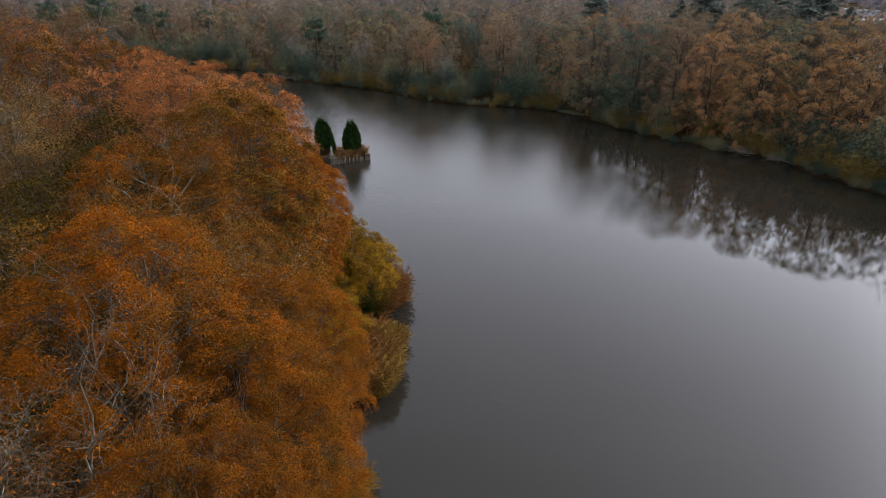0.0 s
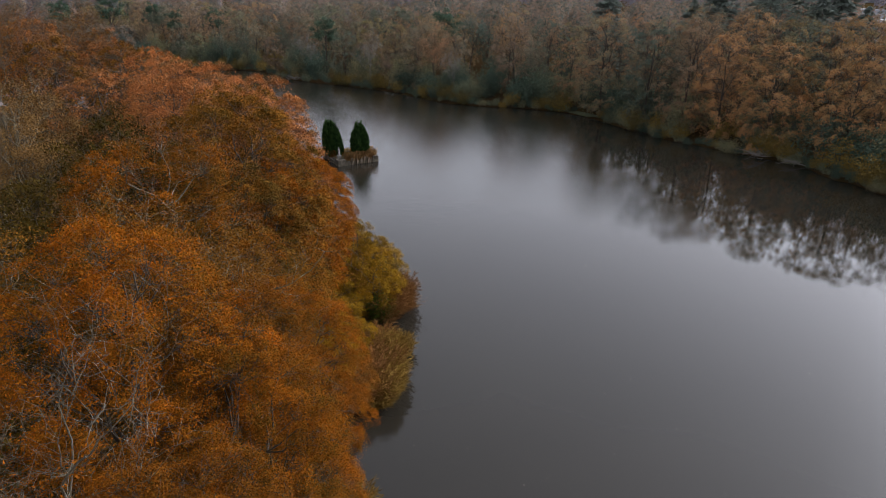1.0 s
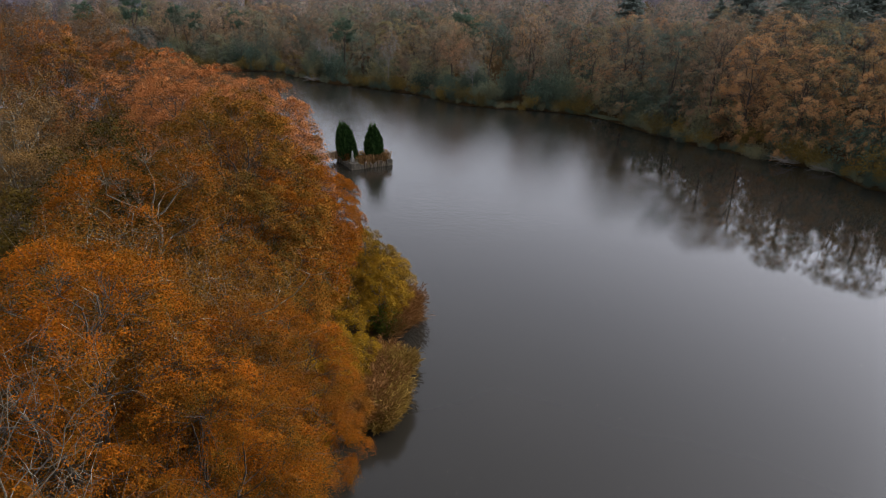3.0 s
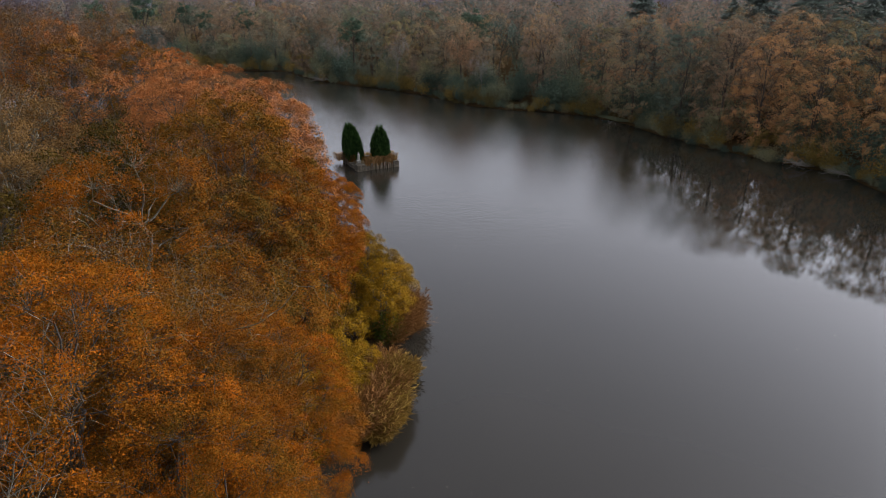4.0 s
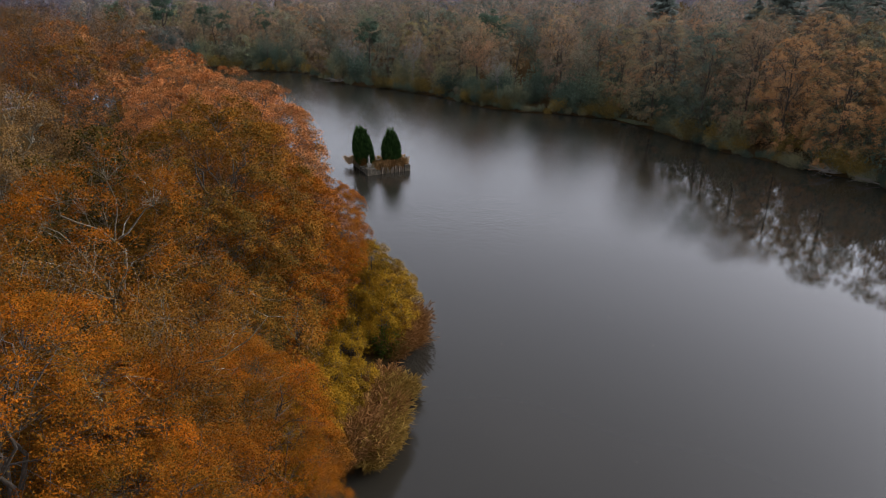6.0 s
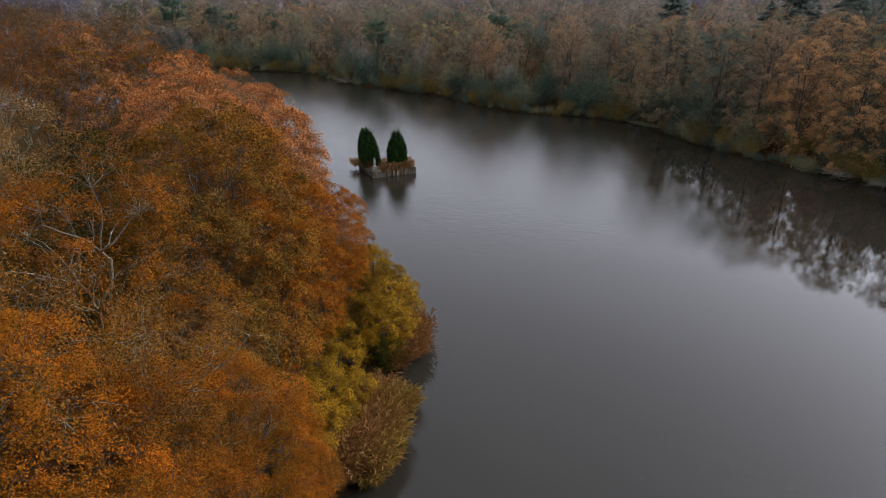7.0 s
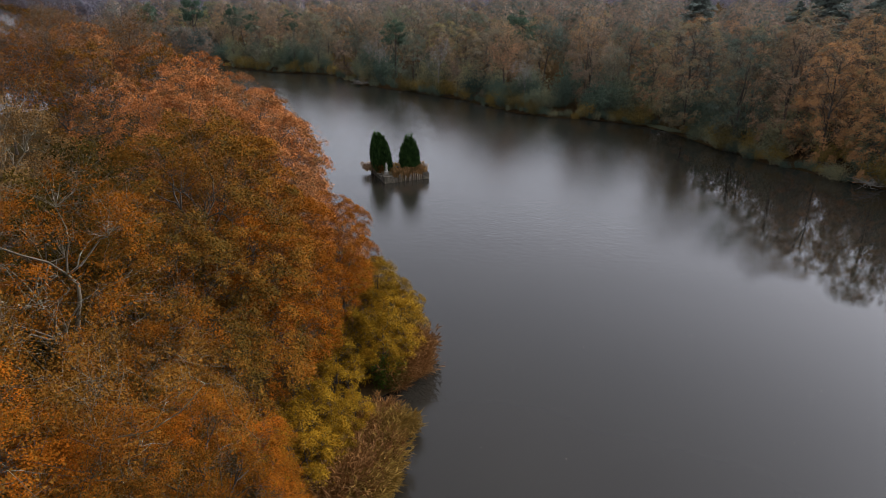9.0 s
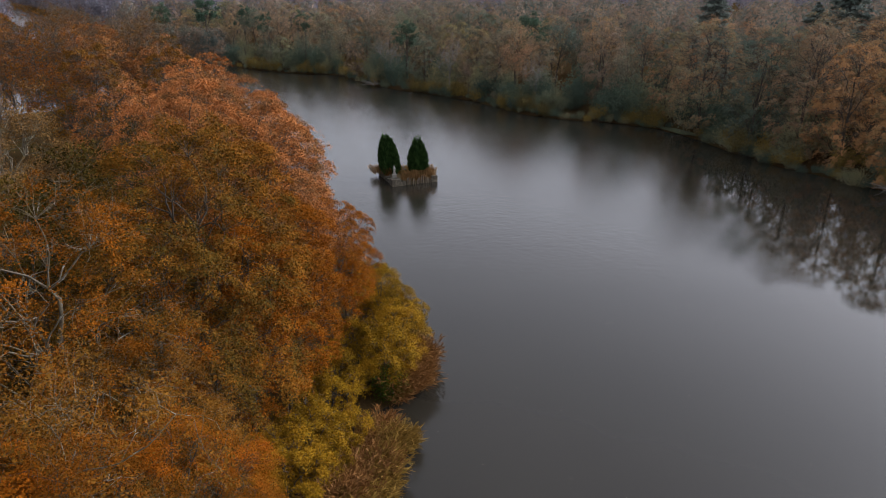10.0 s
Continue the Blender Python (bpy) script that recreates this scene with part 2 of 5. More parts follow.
def unit(a):
    return a / np.maximum(np.linalg.norm(a, axis=-1, keepdims=True), 1e-9)


def tubes(p0, p1, r0, r1, nseg, sides, wob, rng, rise=0.0):
    """Tapered, slightly crooked limbs from p0 to p1."""
    p0, p1 = np.asarray(p0, float), np.asarray(p1, float)
    n = len(p0)
    r0, r1 = np.broadcast_to(r0, n), np.broadcast_to(r1, n)
    t = np.linspace(0, 1, nseg + 1)
    c = p0[:, None] * (1 - t)[None, :, None] + p1[:, None] * t[None, :, None]
    ln = np.linalg.norm(p1 - p0, axis=1)
    s1, s2 = np.sin(np.pi * t)[None, :, None], np.sin(2 * np.pi * t)[None, :, None]
    c += rng.normal(size=(n, 1, 3)) * ln[:, None, None] * wob * s1 + rng.normal(size=(n, 1, 3)) * ln[:, None, None] * wob * 0.6 * s2
    c[:, :, 2] += rise * ln[:, None] * np.sin(np.pi * t)[None, :]
    d = unit(p1 - p0)
    a = np.where(np.abs(d[:, 2:3]) < 0.9, np.array([[0, 0, 1.0]]), np.array([[1.0, 0, 0]]))
    u = unit(np.cross(d, a))
    w = np.cross(d, u)
    r = r0[:, None] * (1 - t) + r1[:, None] * t
    ang = np.arange(sides) / sides * 2 * np.pi
    ring = np.cos(ang)[None, :, None] * u[:, None, :] + np.sin(ang)[None, :, None] * w[:, None, :]
    v = c[:, :, None, :] + r[:, :, None, None] * ring[:, None, :, :]
    i, j, k = np.meshgrid(np.arange(n), np.arange(nseg), np.arange(sides), indexing="ij")
    k2 = (k + 1) % sides
    at = lambda jj, kk: ((i * (nseg + 1) + jj) * sides + kk).ravel()
    f = np.stack([at(j, k), at(j, k2), at(j + 1, k2), at(j + 1, k)], axis=1)
    return v.reshape(-1, 3), f


def leaves(c, size, rng, up=0.6, out=None, quad=True, along=None, narrow=0.62):
    """Small leaf blades at c: folded diamonds, or single triangles far off."""
    n = len(c)
    nor = rng.normal(size=(n, 3))
    nor[:, 2] += up
    if out is not None:
        nor += out
    nor = unit(nor)
    a = unit(np.cross(nor, rng.normal(size=(n, 3)))) if along is None else unit(along)
    b = unit(np.cross(nor, a))
    nor = np.cross(a, b)
    s = (size * rng.uniform(0.65, 1.35, n))[:, None]
    a, b = a * s * 0.5, b * s * 0.5 * narrow
    if quad:
        v = np.stack([c - a, c + b + nor * s * 0.1, c + a, c - b + nor * s * 0.1], axis=1).reshape(-1, 3)
        f = np.arange(n * 4).reshape(n, 4)
    else:
        v = np.stack([c - a + b, c - a - b, c + a], axis=1).reshape(-1, 3)
        f = np.arange(n * 3).reshape(n, 3)
    return v, f


def cluster(p, k, rng, rounds=7):
    c = p[rng.choice(len(p), k, replace=False)].copy()
    for _ in range(rounds):
        own = np.argmin(((p[:, None] - c[None]) ** 2).sum(-1), axis=1)
        for i in range(k):
            if np.any(own == i):
                c[i] = p[own == i].mean(0)
    return c, own


# ---------------- trees ----------------
def broad_tree(kind, seed, height, radius, base, tips, leaf_count, size, leaf_mat, bark_mat, quad=True, limbs=7, branches=34,
               spread=0.38, twigs=2, shell=0.45, lump=0.28, low=0.5, twig_r=0.013, girth=0.017, clump=1.0, uneven=1.0, face=0.8):
    """A broadleaf tree: trunk and limbs reaching clumps set about a lumpy dome; each clump has twigs, and leaves about their tips."""
    rng = np.random.default_rng(seed)
    root = new(kind)
    d = unit(rng.normal(size=(branches * 6, 3)))
    d = d[d[:, 2] > -low]
    # spread the clumps evenly, then a little at random
    pick = [0]
    for _ in range(branches - 1):
        far = np.min(np.linalg.norm(d[:, None] - d[pick][None], axis=2), axis=1) * rng.uniform(0.6, 1.0, len(d))
        pick.append(int(np.argmax(far)))
    d = d[pick]
    rad = np.ones(len(d))
    for _ in range(7):
        q = unit(rng.normal(size=3))
        rad += lump * np.maximum(0, d @ q - 0.55) / 0.45 * rng.uniform(-0.6, 1.0)
    rad *= rng.uniform(shell, 1.0, len(d)) ** 0.5
    zc = base + 0.42 * (height - base)
    bn = d * rad[:, None] * np.array([radius - clump * 0.8, radius - clump * 0.8, 1.0])
    bn[:, 2] = zc + np.where(bn[:, 2] > 0, bn[:, 2] * (height - clump * 0.6 - zc), bn[:, 2] * (zc - base) * 1.2)
    own = np.concatenate([np.arange(branches), rng.integers(0, branches, tips - branches)])
    wide = clump * rng.uniform(0.75, 1.25, branches)
    p = bn[own] + rng.normal(size=(tips, 3)) * wide[own][:, None] * np.array([0.62, 0.62, 0.40])
    axis = np.array([rng.normal() * 0.3, rng.normal() * 0.3, 0])
    ln, own2 = cluster(bn, limbs, rng)
    inward = unit(bn - np.array([0, 0, zc]))
    bnode = bn - inward * clump * 0.9 - np.array([0, 0, clump * 0.35])
    lnode = ln * np.array([0.50, 0.50, 1.0]) + np.array([0, 0, -0.09 * height])
    tz = np.clip(lnode[:, 2] - 0.16 * height, 0.16 * height, 0.66 * height)
    tp = np.stack([axis[0] * tz / height, axis[1] * tz / height, tz], axis=1)
    tr = girth * height
    wood = [tubes([[0, 0, -0.6]], [[axis[0], axis[1], 0.72 * height]], tr, tr * 0.32, 6, 7, 0.012, rng),
            tubes([[0, 0, -0.6]], [[0, 0, 0.9]], tr * 1.5, tr * 0.95, 2, 7, 0.0, rng),
            tubes(tp, lnode, tr * 0.48, tr * 0.26, 4, 5, 0.07, rng, 0.05),
            tubes(lnode[own2], bnode, tr * 0.23, tr * 0.10, 3, 4, 0.08, rng, 0.05),
            tubes(bnode[own], p, max(tr * 0.06, twig_r), twig_r * 0.7, 2, 3, 0.08, rng, 0.04)]
    if twigs:
        a = np.repeat(np.arange(len(p)), twigs)
        s = rng.uniform(0.3, 0.95, len(a))[:, None]
        st = bnode[own[a]] * (1 - s) + p[a] * s
        en = st + rng.normal(size=(len(a), 3)) * spread * 1.1 + np.array([0, 0, 0.2 * spread]) + inward[own[a]] * 0.3 * spread
        wood.append(tubes(st, en, twig_r * 0.8, twig_r * 0.4, 1, 3, 0.0, rng))
    part_of("trunk", mesh_of("trunk", wood, bark_mat, True), root)
    if leaf_count:
        # clumps carry uneven loads, so that some boughs show through
        load = (rng.gamma(1.0 / (0.35 * uneven + 0.01), 1.0, branches) + 0.05)[own] * rng.uniform(0.5, 1.5, len(p)) * wide[own] ** 2
        idx = rng.choice(len(p), leaf_count, p=load / load.sum())
        c = p[idx] + rng.normal(size=(leaf_count, 3)) * spread * np.array([1, 1, 0.7])
        o = unit(c - bnode[own[idx]]) * face
        part_of("crown", mesh_of("crown", [leaves(c, size, rng, 0.5, o, quad)], leaf_mat), root)
    return root


def lobed_tree(kind, seed, height, radius, base, lobes, sprays, per, size, leaf_mat, bark_mat, lobe=(0.27, 0.42), spray_r=0.5, girth=0.011,
               low=0.5, twigs=1, twig_r=0.012, limbs=8, thin=0.0, face=1.5):
    """A full-crowned tree: boughs end in rounded lobes, each lobe carries layered sprays of leaves with gaps between."""
    rng = np.random.default_rng(seed)
    root = new(kind)
    d = unit(rng.normal(size=(lobes * 8, 3)))
    d = d[d[:, 2] > -low]
    pick = [0]
    for _ in range(lobes - 1):
        far = np.min(np.linalg.norm(d[:, None] - d[pick][None], axis=2), axis=1) * rng.uniform(0.7, 1.0, len(d))
        pick.append(int(np.argmax(far)))
    d = d[pick]
    zc = base + 0.45 * (height - base)
    lr = radius * rng.uniform(*lobe, lobes)
    reach = rng.uniform(0.80, 1.06, lobes)
    hub = d * np.stack([(radius - lr) * reach, (radius - lr) * reach, np.where(d[:, 2] > 0, (height - zc - lr * 0.8) * reach, (zc - base) * reach)], axis=1)
    hub[:, 2] += zc
    # sprays over the outer side of every lobe; those buried in a neighbour are left out
    own = np.repeat(np.arange(lobes), sprays)
    way = unit(rng.normal(size=(len(own), 3)) + d[own] * 0.85 + np.array([0, 0, 0.35]))
    p = hub[own] + way * (lr[own] * rng.uniform(0.72, 1.10, len(own)))[:, None] * np.array([1, 1, 0.82])
    gap = np.linalg.norm(p[:, None] - hub[None], axis=2) / lr[None]
    gap[np.arange(len(own)), own] = 9
    ok = gap.min(1) > 0.66
    own, way, p = own[ok], way[ok], p[ok]
    axis = rng.normal(size=2) * 0.35
    node, grp = cluster(hub, limbs, rng)
    node = node * np.array([0.45, 0.45, 1.0]) + np.array([0, 0, -0.10 * height])
    tz = np.clip(node[:, 2] - 0.17 * height, 0.15 * height, 0.60 * height)
    tp = np.stack([axis[0] * tz / height, axis[1] * tz / height, tz], axis=1)
    tr = girth * height
    wood = [tubes([[0, 0, -0.6]], [[axis[0], axis[1], 0.68 * height]], tr, tr * 0.3, 6, 7, 0.012, rng),
            tubes([[0, 0, -0.6]], [[0, 0, 0.9]], tr * 1.5, tr * 0.95, 2, 7, 0.0, rng),
            tubes(tp, node, tr * 0.5, tr * 0.28, 4, 5, 0.07, rng, 0.05),
            tubes(node[grp], hub, tr * 0.24, tr * 0.10, 4, 4, 0.08, rng, 0.05),
            tubes(hub[own], p, max(tr * 0.05, twig_r), twig_r * 0.7, 2, 3, 0.10, rng, 0.05)]
    if twigs:
        a = np.repeat(np.arange(len(p)), twigs)
        en = p[a] + rng.normal(size=(len(a), 3)) * spray_r * 0.9 + way[a] * spray_r * 0.5
        wood.append(tubes(p[a] - way[a] * spray_r * 0.5, en, twig_r * 0.8, twig_r * 0.4, 1, 3, 0.0, rng))
    part_of("trunk", mesh_of("trunk", wood, bark_mat, True), root)
    load = rng.gamma(4.0, 0.25, len(p)) * (rng.random(len(p)) > thin) * (0.75 + 0.5 * (rng.random(lobes) > 0.3))[own]
    n = lobes * sprays * per
    idx = rng.choice(len(p), n, p=load / load.sum())
    nor = unit(way * 0.7 + np.array([0, 0, 0.75]) + rng.normal(size=p.shape) * 0.25)
    u = unit(np.cross(nor, rng.normal(size=p.shape)))
    w = np.cross(nor, u)
    ab = rng.normal(size=(n, 2)) * 0.55 * spray_r
    c = p[idx] + u[idx] * ab[:, :1] + w[idx] * ab[:, 1:] + nor[idx] * rng.normal(size=(n, 1)) * 0.20 * spray_r
    c[:, 2] -= 0.35 * (ab ** 2).sum(1) / spray_r
    part_of("crown", mesh_of("crown", [leaves(c, size, rng, 0.2, nor[idx] * face, False)], leaf_mat), root)
    return root


def pipes(c, r0, r1, sides):
    """Tapered tubes along crooked centre lines c (n, k, 3)."""
    n, k = c.shape[:2]
    t = np.linspace(0, 1, k)
    d = unit(c[:, -1] - c[:, 0])
    a = np.where(np.abs(d[:, 2:3]) < 0.9, np.array([[0, 0, 1.0]]), np.array([[1.0, 0, 0]]))
    u = unit(np.cross(d, a))
    w = np.cross(d, u)
    r = np.broadcast_to(r0, n)[:, None] * (1 - t) + np.broadcast_to(r1, n)[:, None] * t
    ang = np.arange(sides) / sides * 2 * np.pi
    ring = np.cos(ang)[None, :, None] * u[:, None, :] + np.sin(ang)[None, :, None] * w[:, None, :]
    v = c[:, :, None, :] + r[:, :, None, None] * ring[:, None]
    i, j, q = np.meshgrid(np.arange(n), np.arange(k - 1), np.arange(sides), indexing="ij")
    q2 = (q + 1) % sides
    at = lambda jj, kk: ((i * k + jj) * sides + kk).ravel()
    return v.reshape(-1, 3), np.stack([at(j, q), at(j, q2), at(j + 1, q2), at(j + 1, q)], axis=1)


def grow(rng, start, way, length, k, wander, up):
    """Crooked growth from start: centre lines (n, k + 1, 3)."""
    p, d, out = start.copy(), unit(way), [start]
    for _ in range(k):
        d = unit(d + rng.normal(size=d.shape) * wander + np.array([0, 0, up]))
        p = p + d * (length / k)[:, None]
        out.append(p)
    return np.stack(out, axis=1)


def open_tree(kind, seed, height, leaf_count, size, leaf_mat, bark_mat, counts=(8, 6, 5, 4), girth=0.0125, wide=1.0, spread=0.28, twig_r=0.011, thick=1.0, wild=1.0, long=1.0):
    """A tree that shows its boughs: trunk, crooked limbs, branches and twigs, with leaves about the twigs."""
    rng = np.random.default_rng(seed)
    root = new(kind)
    h = height
    trunk = grow(rng, np.array([[0, 0, -0.6]]), np.array([[0, 0, 1.0]]), np.array([0.52 * h]), 6, 0.05, 0.2)
    wood = [pipes(trunk, girth * h, girth * h * 0.6, 7)]
    lines, radius = trunk, girth * h * 0.75
    spec = [(0.37 * long, 10, 0.28, 0.17, 0.30, 5), (0.20 * long, 7, 0.34, 0.13, 0.40, 4), (0.105, 4, 0.42, 0.06, 0.5, 3), (0.058, 3, 0.36, 0.05, 0.5, 3)]
    tips = []
    for level, n in enumerate(counts):
        frac, k, wander, up, thin, sides = spec[level]
        src = np.repeat(np.arange(len(lines)), n)
        kk = lines.shape[1]
        lo = 3 if level == 0 else max(1, kk // 3)
        node = rng.integers(lo, kk, len(src))
        node[::n] = kk - 1
        st = lines[src, node]
        base_way = unit(lines[src, node] - lines[src, node - 1])
        side = rng.normal(size=(len(src), 3))
        if level == 0:
            az = np.arange(len(src)) * 2.4 + rng.uniform(0, 0.8, len(src))
            side = np.stack([np.cos(az) * 1.5 * wide, np.sin(az) * 1.5 * wide, rng.uniform(0.1, 0.9, len(src))], axis=1)
        else:
            side[:, :2] *= wide
        way = unit(base_way * 0.7 + side * (1.0 if level == 0 else 0.75))
        ln = h * frac * rng.uniform(0.65, 1.15, len(src))
        lines = grow(rng, st, way, ln, k, wander * wild, up * wild)
        r0 = max(radius * thin * 1.6, twig_r) if level else radius * 0.62
        radius = r0 * 0.55
        wood.append(pipes(lines, r0 * thick, max(r0 * 0.3, twig_r * 0.5), sides))
        if level >= len(counts) - 2:
            tips.append(lines[:, 1:].reshape(-1, 3))
    part_of("trunk", mesh_of("trunk", wood, bark_mat, True), root)
    p = np.concatenate(tips)
    load = rng.gamma(0.9, 1.0, len(p)) + 0.03
    idx = rng.choice(len(p), leaf_count, p=load / load.sum())
    c = p[idx] + rng.normal(size=(leaf_count, 3)) * spread
    part_of("crown", mesh_of("crown", [leaves(c, size, rng, 0.6, unit(c - np.array([0, 0, 0.5 * h])) * 0.8, False)], leaf_mat), root)
    return root


def bush(kind, seed, height, radius, stems, leaf_count, size, leaf_mat, quad=True):
    """A many-stemmed shrub: arching stems from the ground with leaves along them."""
    rng = np.random.default_rng(seed)
    root = new(kind)
    ang = rng.uniform(0, 2 * np.pi, stems)
    rr = radius * np.sqrt(rng.random(stems))
    top = np.stack([np.cos(ang) * rr, np.sin(ang) * rr, height * (0.45 + 0.55 * np.sqrt(np.maximum(0, 1 - (rr / radius) ** 2))) * rng.uniform(0.75, 1.08, stems)], axis=1)
    foot = top * np.array([0.3, 0.3, 0]) + np.array([0, 0, -0.3])
    part_of("woody_base", mesh_of("woody_base", [tubes(foot, top, 0.045, 0.012, 3, 3, 0.06, rng, 0.08)], BARK, True), root)
    i = rng.integers(0, stems, leaf_count)
    s = rng.uniform(0.25, 1.02, leaf_count)[:, None] ** 0.7
    c = foot[i] * (1 - s) + top[i] * s + rng.normal(size=(leaf_count, 3)) * 0.16 * radius * (0.4 + s)
    c[:, 2] = np.maximum(c[:, 2], 0.1)
    part_of("foliage", mesh_of("foliage", [leaves(c, size, rng, 0.5, unit(c) * 0.5, quad)], leaf_mat), root)
    return root


def spruce(kind, seed, height, radius, levels, per_level, spray, size, bare=0.12, flat=False):
    """A conifer: straight trunk, tiers of drooping boughs, sprays of needles."""
    rng = np.random.default_rng(seed)
    root = new(kind)
    z = np.repeat(np.linspace(bare * height, 0.97 * height, levels), per_level)
    z = z + rng.normal(size=len(z)) * 0.012 * height
    ang = rng.uniform(0, 2 * np.pi, len(z))
    k = np.clip(1 - z / height, 0.02, 1)
    ln = radius * (np.minimum(k * 3.2, 0.45 + 0.55 * k) if not flat else np.clip(1.1 - np.abs(z / height - 0.72) * 1.6, 0.2, 1)) * rng.uniform(0.6, 1.1, len(z))
    st = np.stack([0 * z, 0 * z, z], axis=1)
    en = np.stack([np.cos(ang) * ln, np.sin(ang) * ln, z - ln * (0.22 if not flat else -0.12)], axis=1)
    part_of("trunk", mesh_of("trunk", [tubes([[0, 0, -0.6]], [[0, 0, height]], height * 0.017, 0.03, 6, 7, 0.004, rng),
                                       tubes(st, en, 0.07, 0.02, 3, 3, 0.03, rng, 0.06)], BARK, True), root)
    n = len(z) * spray
    i = np.repeat(np.arange(len(z)), spray)
    s = rng.uniform(0.12, 1.05, n)[:, None]
    side = np.stack([-np.sin(ang), np.cos(ang), 0 * ang], axis=1)[i]
    w = rng.normal(size=(n, 1)) * 0.17 * ln[i][:, None] * (1.15 - s * 0.7)
    c = st[i] * (1 - s) + en[i] * s + side * w
    c[:, 2] -= np.abs(rng.normal(size=n)) * 0.18
    along = (en - st)[i] / np.maximum(ln[i][:, None], 0.1) + side * np.sign(w) * 0.6 + rng.normal(size=(n, 3)) * 0.3
    part_of("needles", mesh_of("needles", [leaves(c, size, rng, 1.2, None, False, along, 0.5)], SPRUCE), root)
    return root


PROTOS = {}


def plant(kind, x, y, s=1.0, turn=None, sz=None):
    """Stand one more of a kind at x, y on the ground, s times its first size."""
    reg = PROTOS[kind]
    reg["n"] += 1
    ob = reg["roots"][reg["n"] % len(reg["roots"])]
    turn = RNG.uniform(0, 360) if turn is None else turn
    m = pose(x, y, float(land(np.array([x]), np.array([y]))[0]) - 0.1, 0, 0, turn) @ Matrix.Diagonal((s, s, sz or s, 1))
    if ob.name not in reg["used"]:
        reg["used"].add(ob.name)
        ob.matrix_basis = m
        return ob
    return copy_thing(ob, m @ Matrix.Diagonal((*(1 / v for v in ob.scale), 1)))


def register(kind, roots, label, category, group):
    for r in roots:
        tagged(r, label, category, group)
    PROTOS[kind] = {"roots": roots, "n": -1, "used": set()}


RNG = np.random.default_rng(7)


# ---------------- the lake and the land ----------------
EAST_SHORE = [(80, -80), (82, 0), (77, 60), (71.2, 97), (67.5, 109), (66, 119), (58, 129), (49.6, 139), (42.7, 151), (38.5, 163), (33, 172.5), (23, 179), (10.6, 182), (-1, 189)]
NORTH_SHORE = [(-17, 209), (-36, 223), (-54, 236), (-72, 262), (-91, 264), (-109, 272), (-142, 297), (-170, 312), (-235, 372), (-335, 485), (-452, 620), (-580, 752), (-802, 982), (-900, 1090)]
WEST_SHORE = [(-960, 1060), (-770, 905), (-438, 535), (-300, 362), (-222, 240), (-172, 150), (-112, 90), (-95, 40), (-90, -80)]
SPIT_WEST = [(-52, -80), (-50, 20), (-47, 58), (-62, 90), (-86, 112), (-126, 140), (-130, 168)]
SPIT_EAST = [(-112, 184), (-82, 168), (-60, 146), (-45, 126), (-28, 101), (-17, 85), (-9.5, 73), (-5, 65), (-4.0, 60), (-3.9, 58), (-6.4, 56.8), (-6.8, 55), (-5.2, 53.6), (-3.9, 51.6), (-3.7, 47), (-3.7, 43.4), (-5, 42.2), (-9.5, 40.6), (-11, 37.6), (-9.5, 35), (-5, 32.6), (-4.2, 26), (-4, 8), (-3, -80)]
SHORE = np.array(EAST_SHORE + NORTH_SHORE + WEST_SHORE + SPIT_WEST + SPIT_EAST, float)
N_FAR = len(EAST_SHORE) + len(NORTH_SHORE)
N_WEST = N_FAR + len(WEST_SHORE)


def shore_distance(x, y):
    """Metres from the shore, positive on land, and the nearest stretch of it."""
    best, idx, inside = np.full(x.shape, 1e9), np.zeros(x.shape, int), np.zeros(x.shape, bool)
    for i in range(len(SHORE)):
        ax, ay = SHORE[i]
        bx, by = SHORE[(i + 1) % len(SHORE)]
        dx, dy = bx - ax, by - ay
        t = np.clip(((x - ax) * dx + (y - ay) * dy) / (dx * dx + dy * dy), 0, 1)
        d = np.hypot(x - ax - t * dx, y - ay - t * dy)
        idx = np.where(d < best, i, idx)
        best = np.minimum(best, d)
        cross = ((ay > y) != (by > y)) & (x < (bx - ax) * (y - ay) / (by - ay if by != ay else 1e-9) + ax)
        inside ^= cross
    return np.where(inside, -best, best), idx


def land(x, y):
    """Height of the ground."""
    sd, idx = shore_distance(x, y)
    far = idx < N_WEST
    wave = 0.7 * np.sin(x * 0.45 + 1.3 * np.sin(y * 0.21)) * np.sin(y * 0.37 + 0.8) + 0.35 * np.sin(x * 1.1 + y * 0.9)
    sd = sd + np.where(far, wave, 0.3 * wave)
    g = np.clip(sd, 0, None)
    bank = np.where(far, 0.45 * (1 - np.exp(-g / 1.6)) + 3.6 * (1 - np.exp(-g / 30)), 0.4 * (1 - np.exp(-g / 1.6)) + 0.7 * (1 - np.exp(-g / 9)))
    bed = np.clip(sd * 0.4, -2.2, 0)
    return np.where(sd > 0, bank, bed) + np.where(sd > 3, 0.12 * np.sin(x * 0.3) * np.cos(y * 0.27), 0)


def axis_points(zones, reach):
    """Grid lines: even steps in the zones, growing steps beyond them."""
    mid = np.concatenate([np.arange(lo, hi, step) for lo, hi, step in zones])
    first, last = zones[0], zones[-1]
    up = last[1] + np.cumsum(last[2] * 1.09 ** np.arange(1, 80))
    dn = first[0] - np.cumsum(first[2] * 1.09 ** np.arange(1, 80))
    return np.concatenate([dn[dn > -reach][::-1], mid, up[up < reach]])


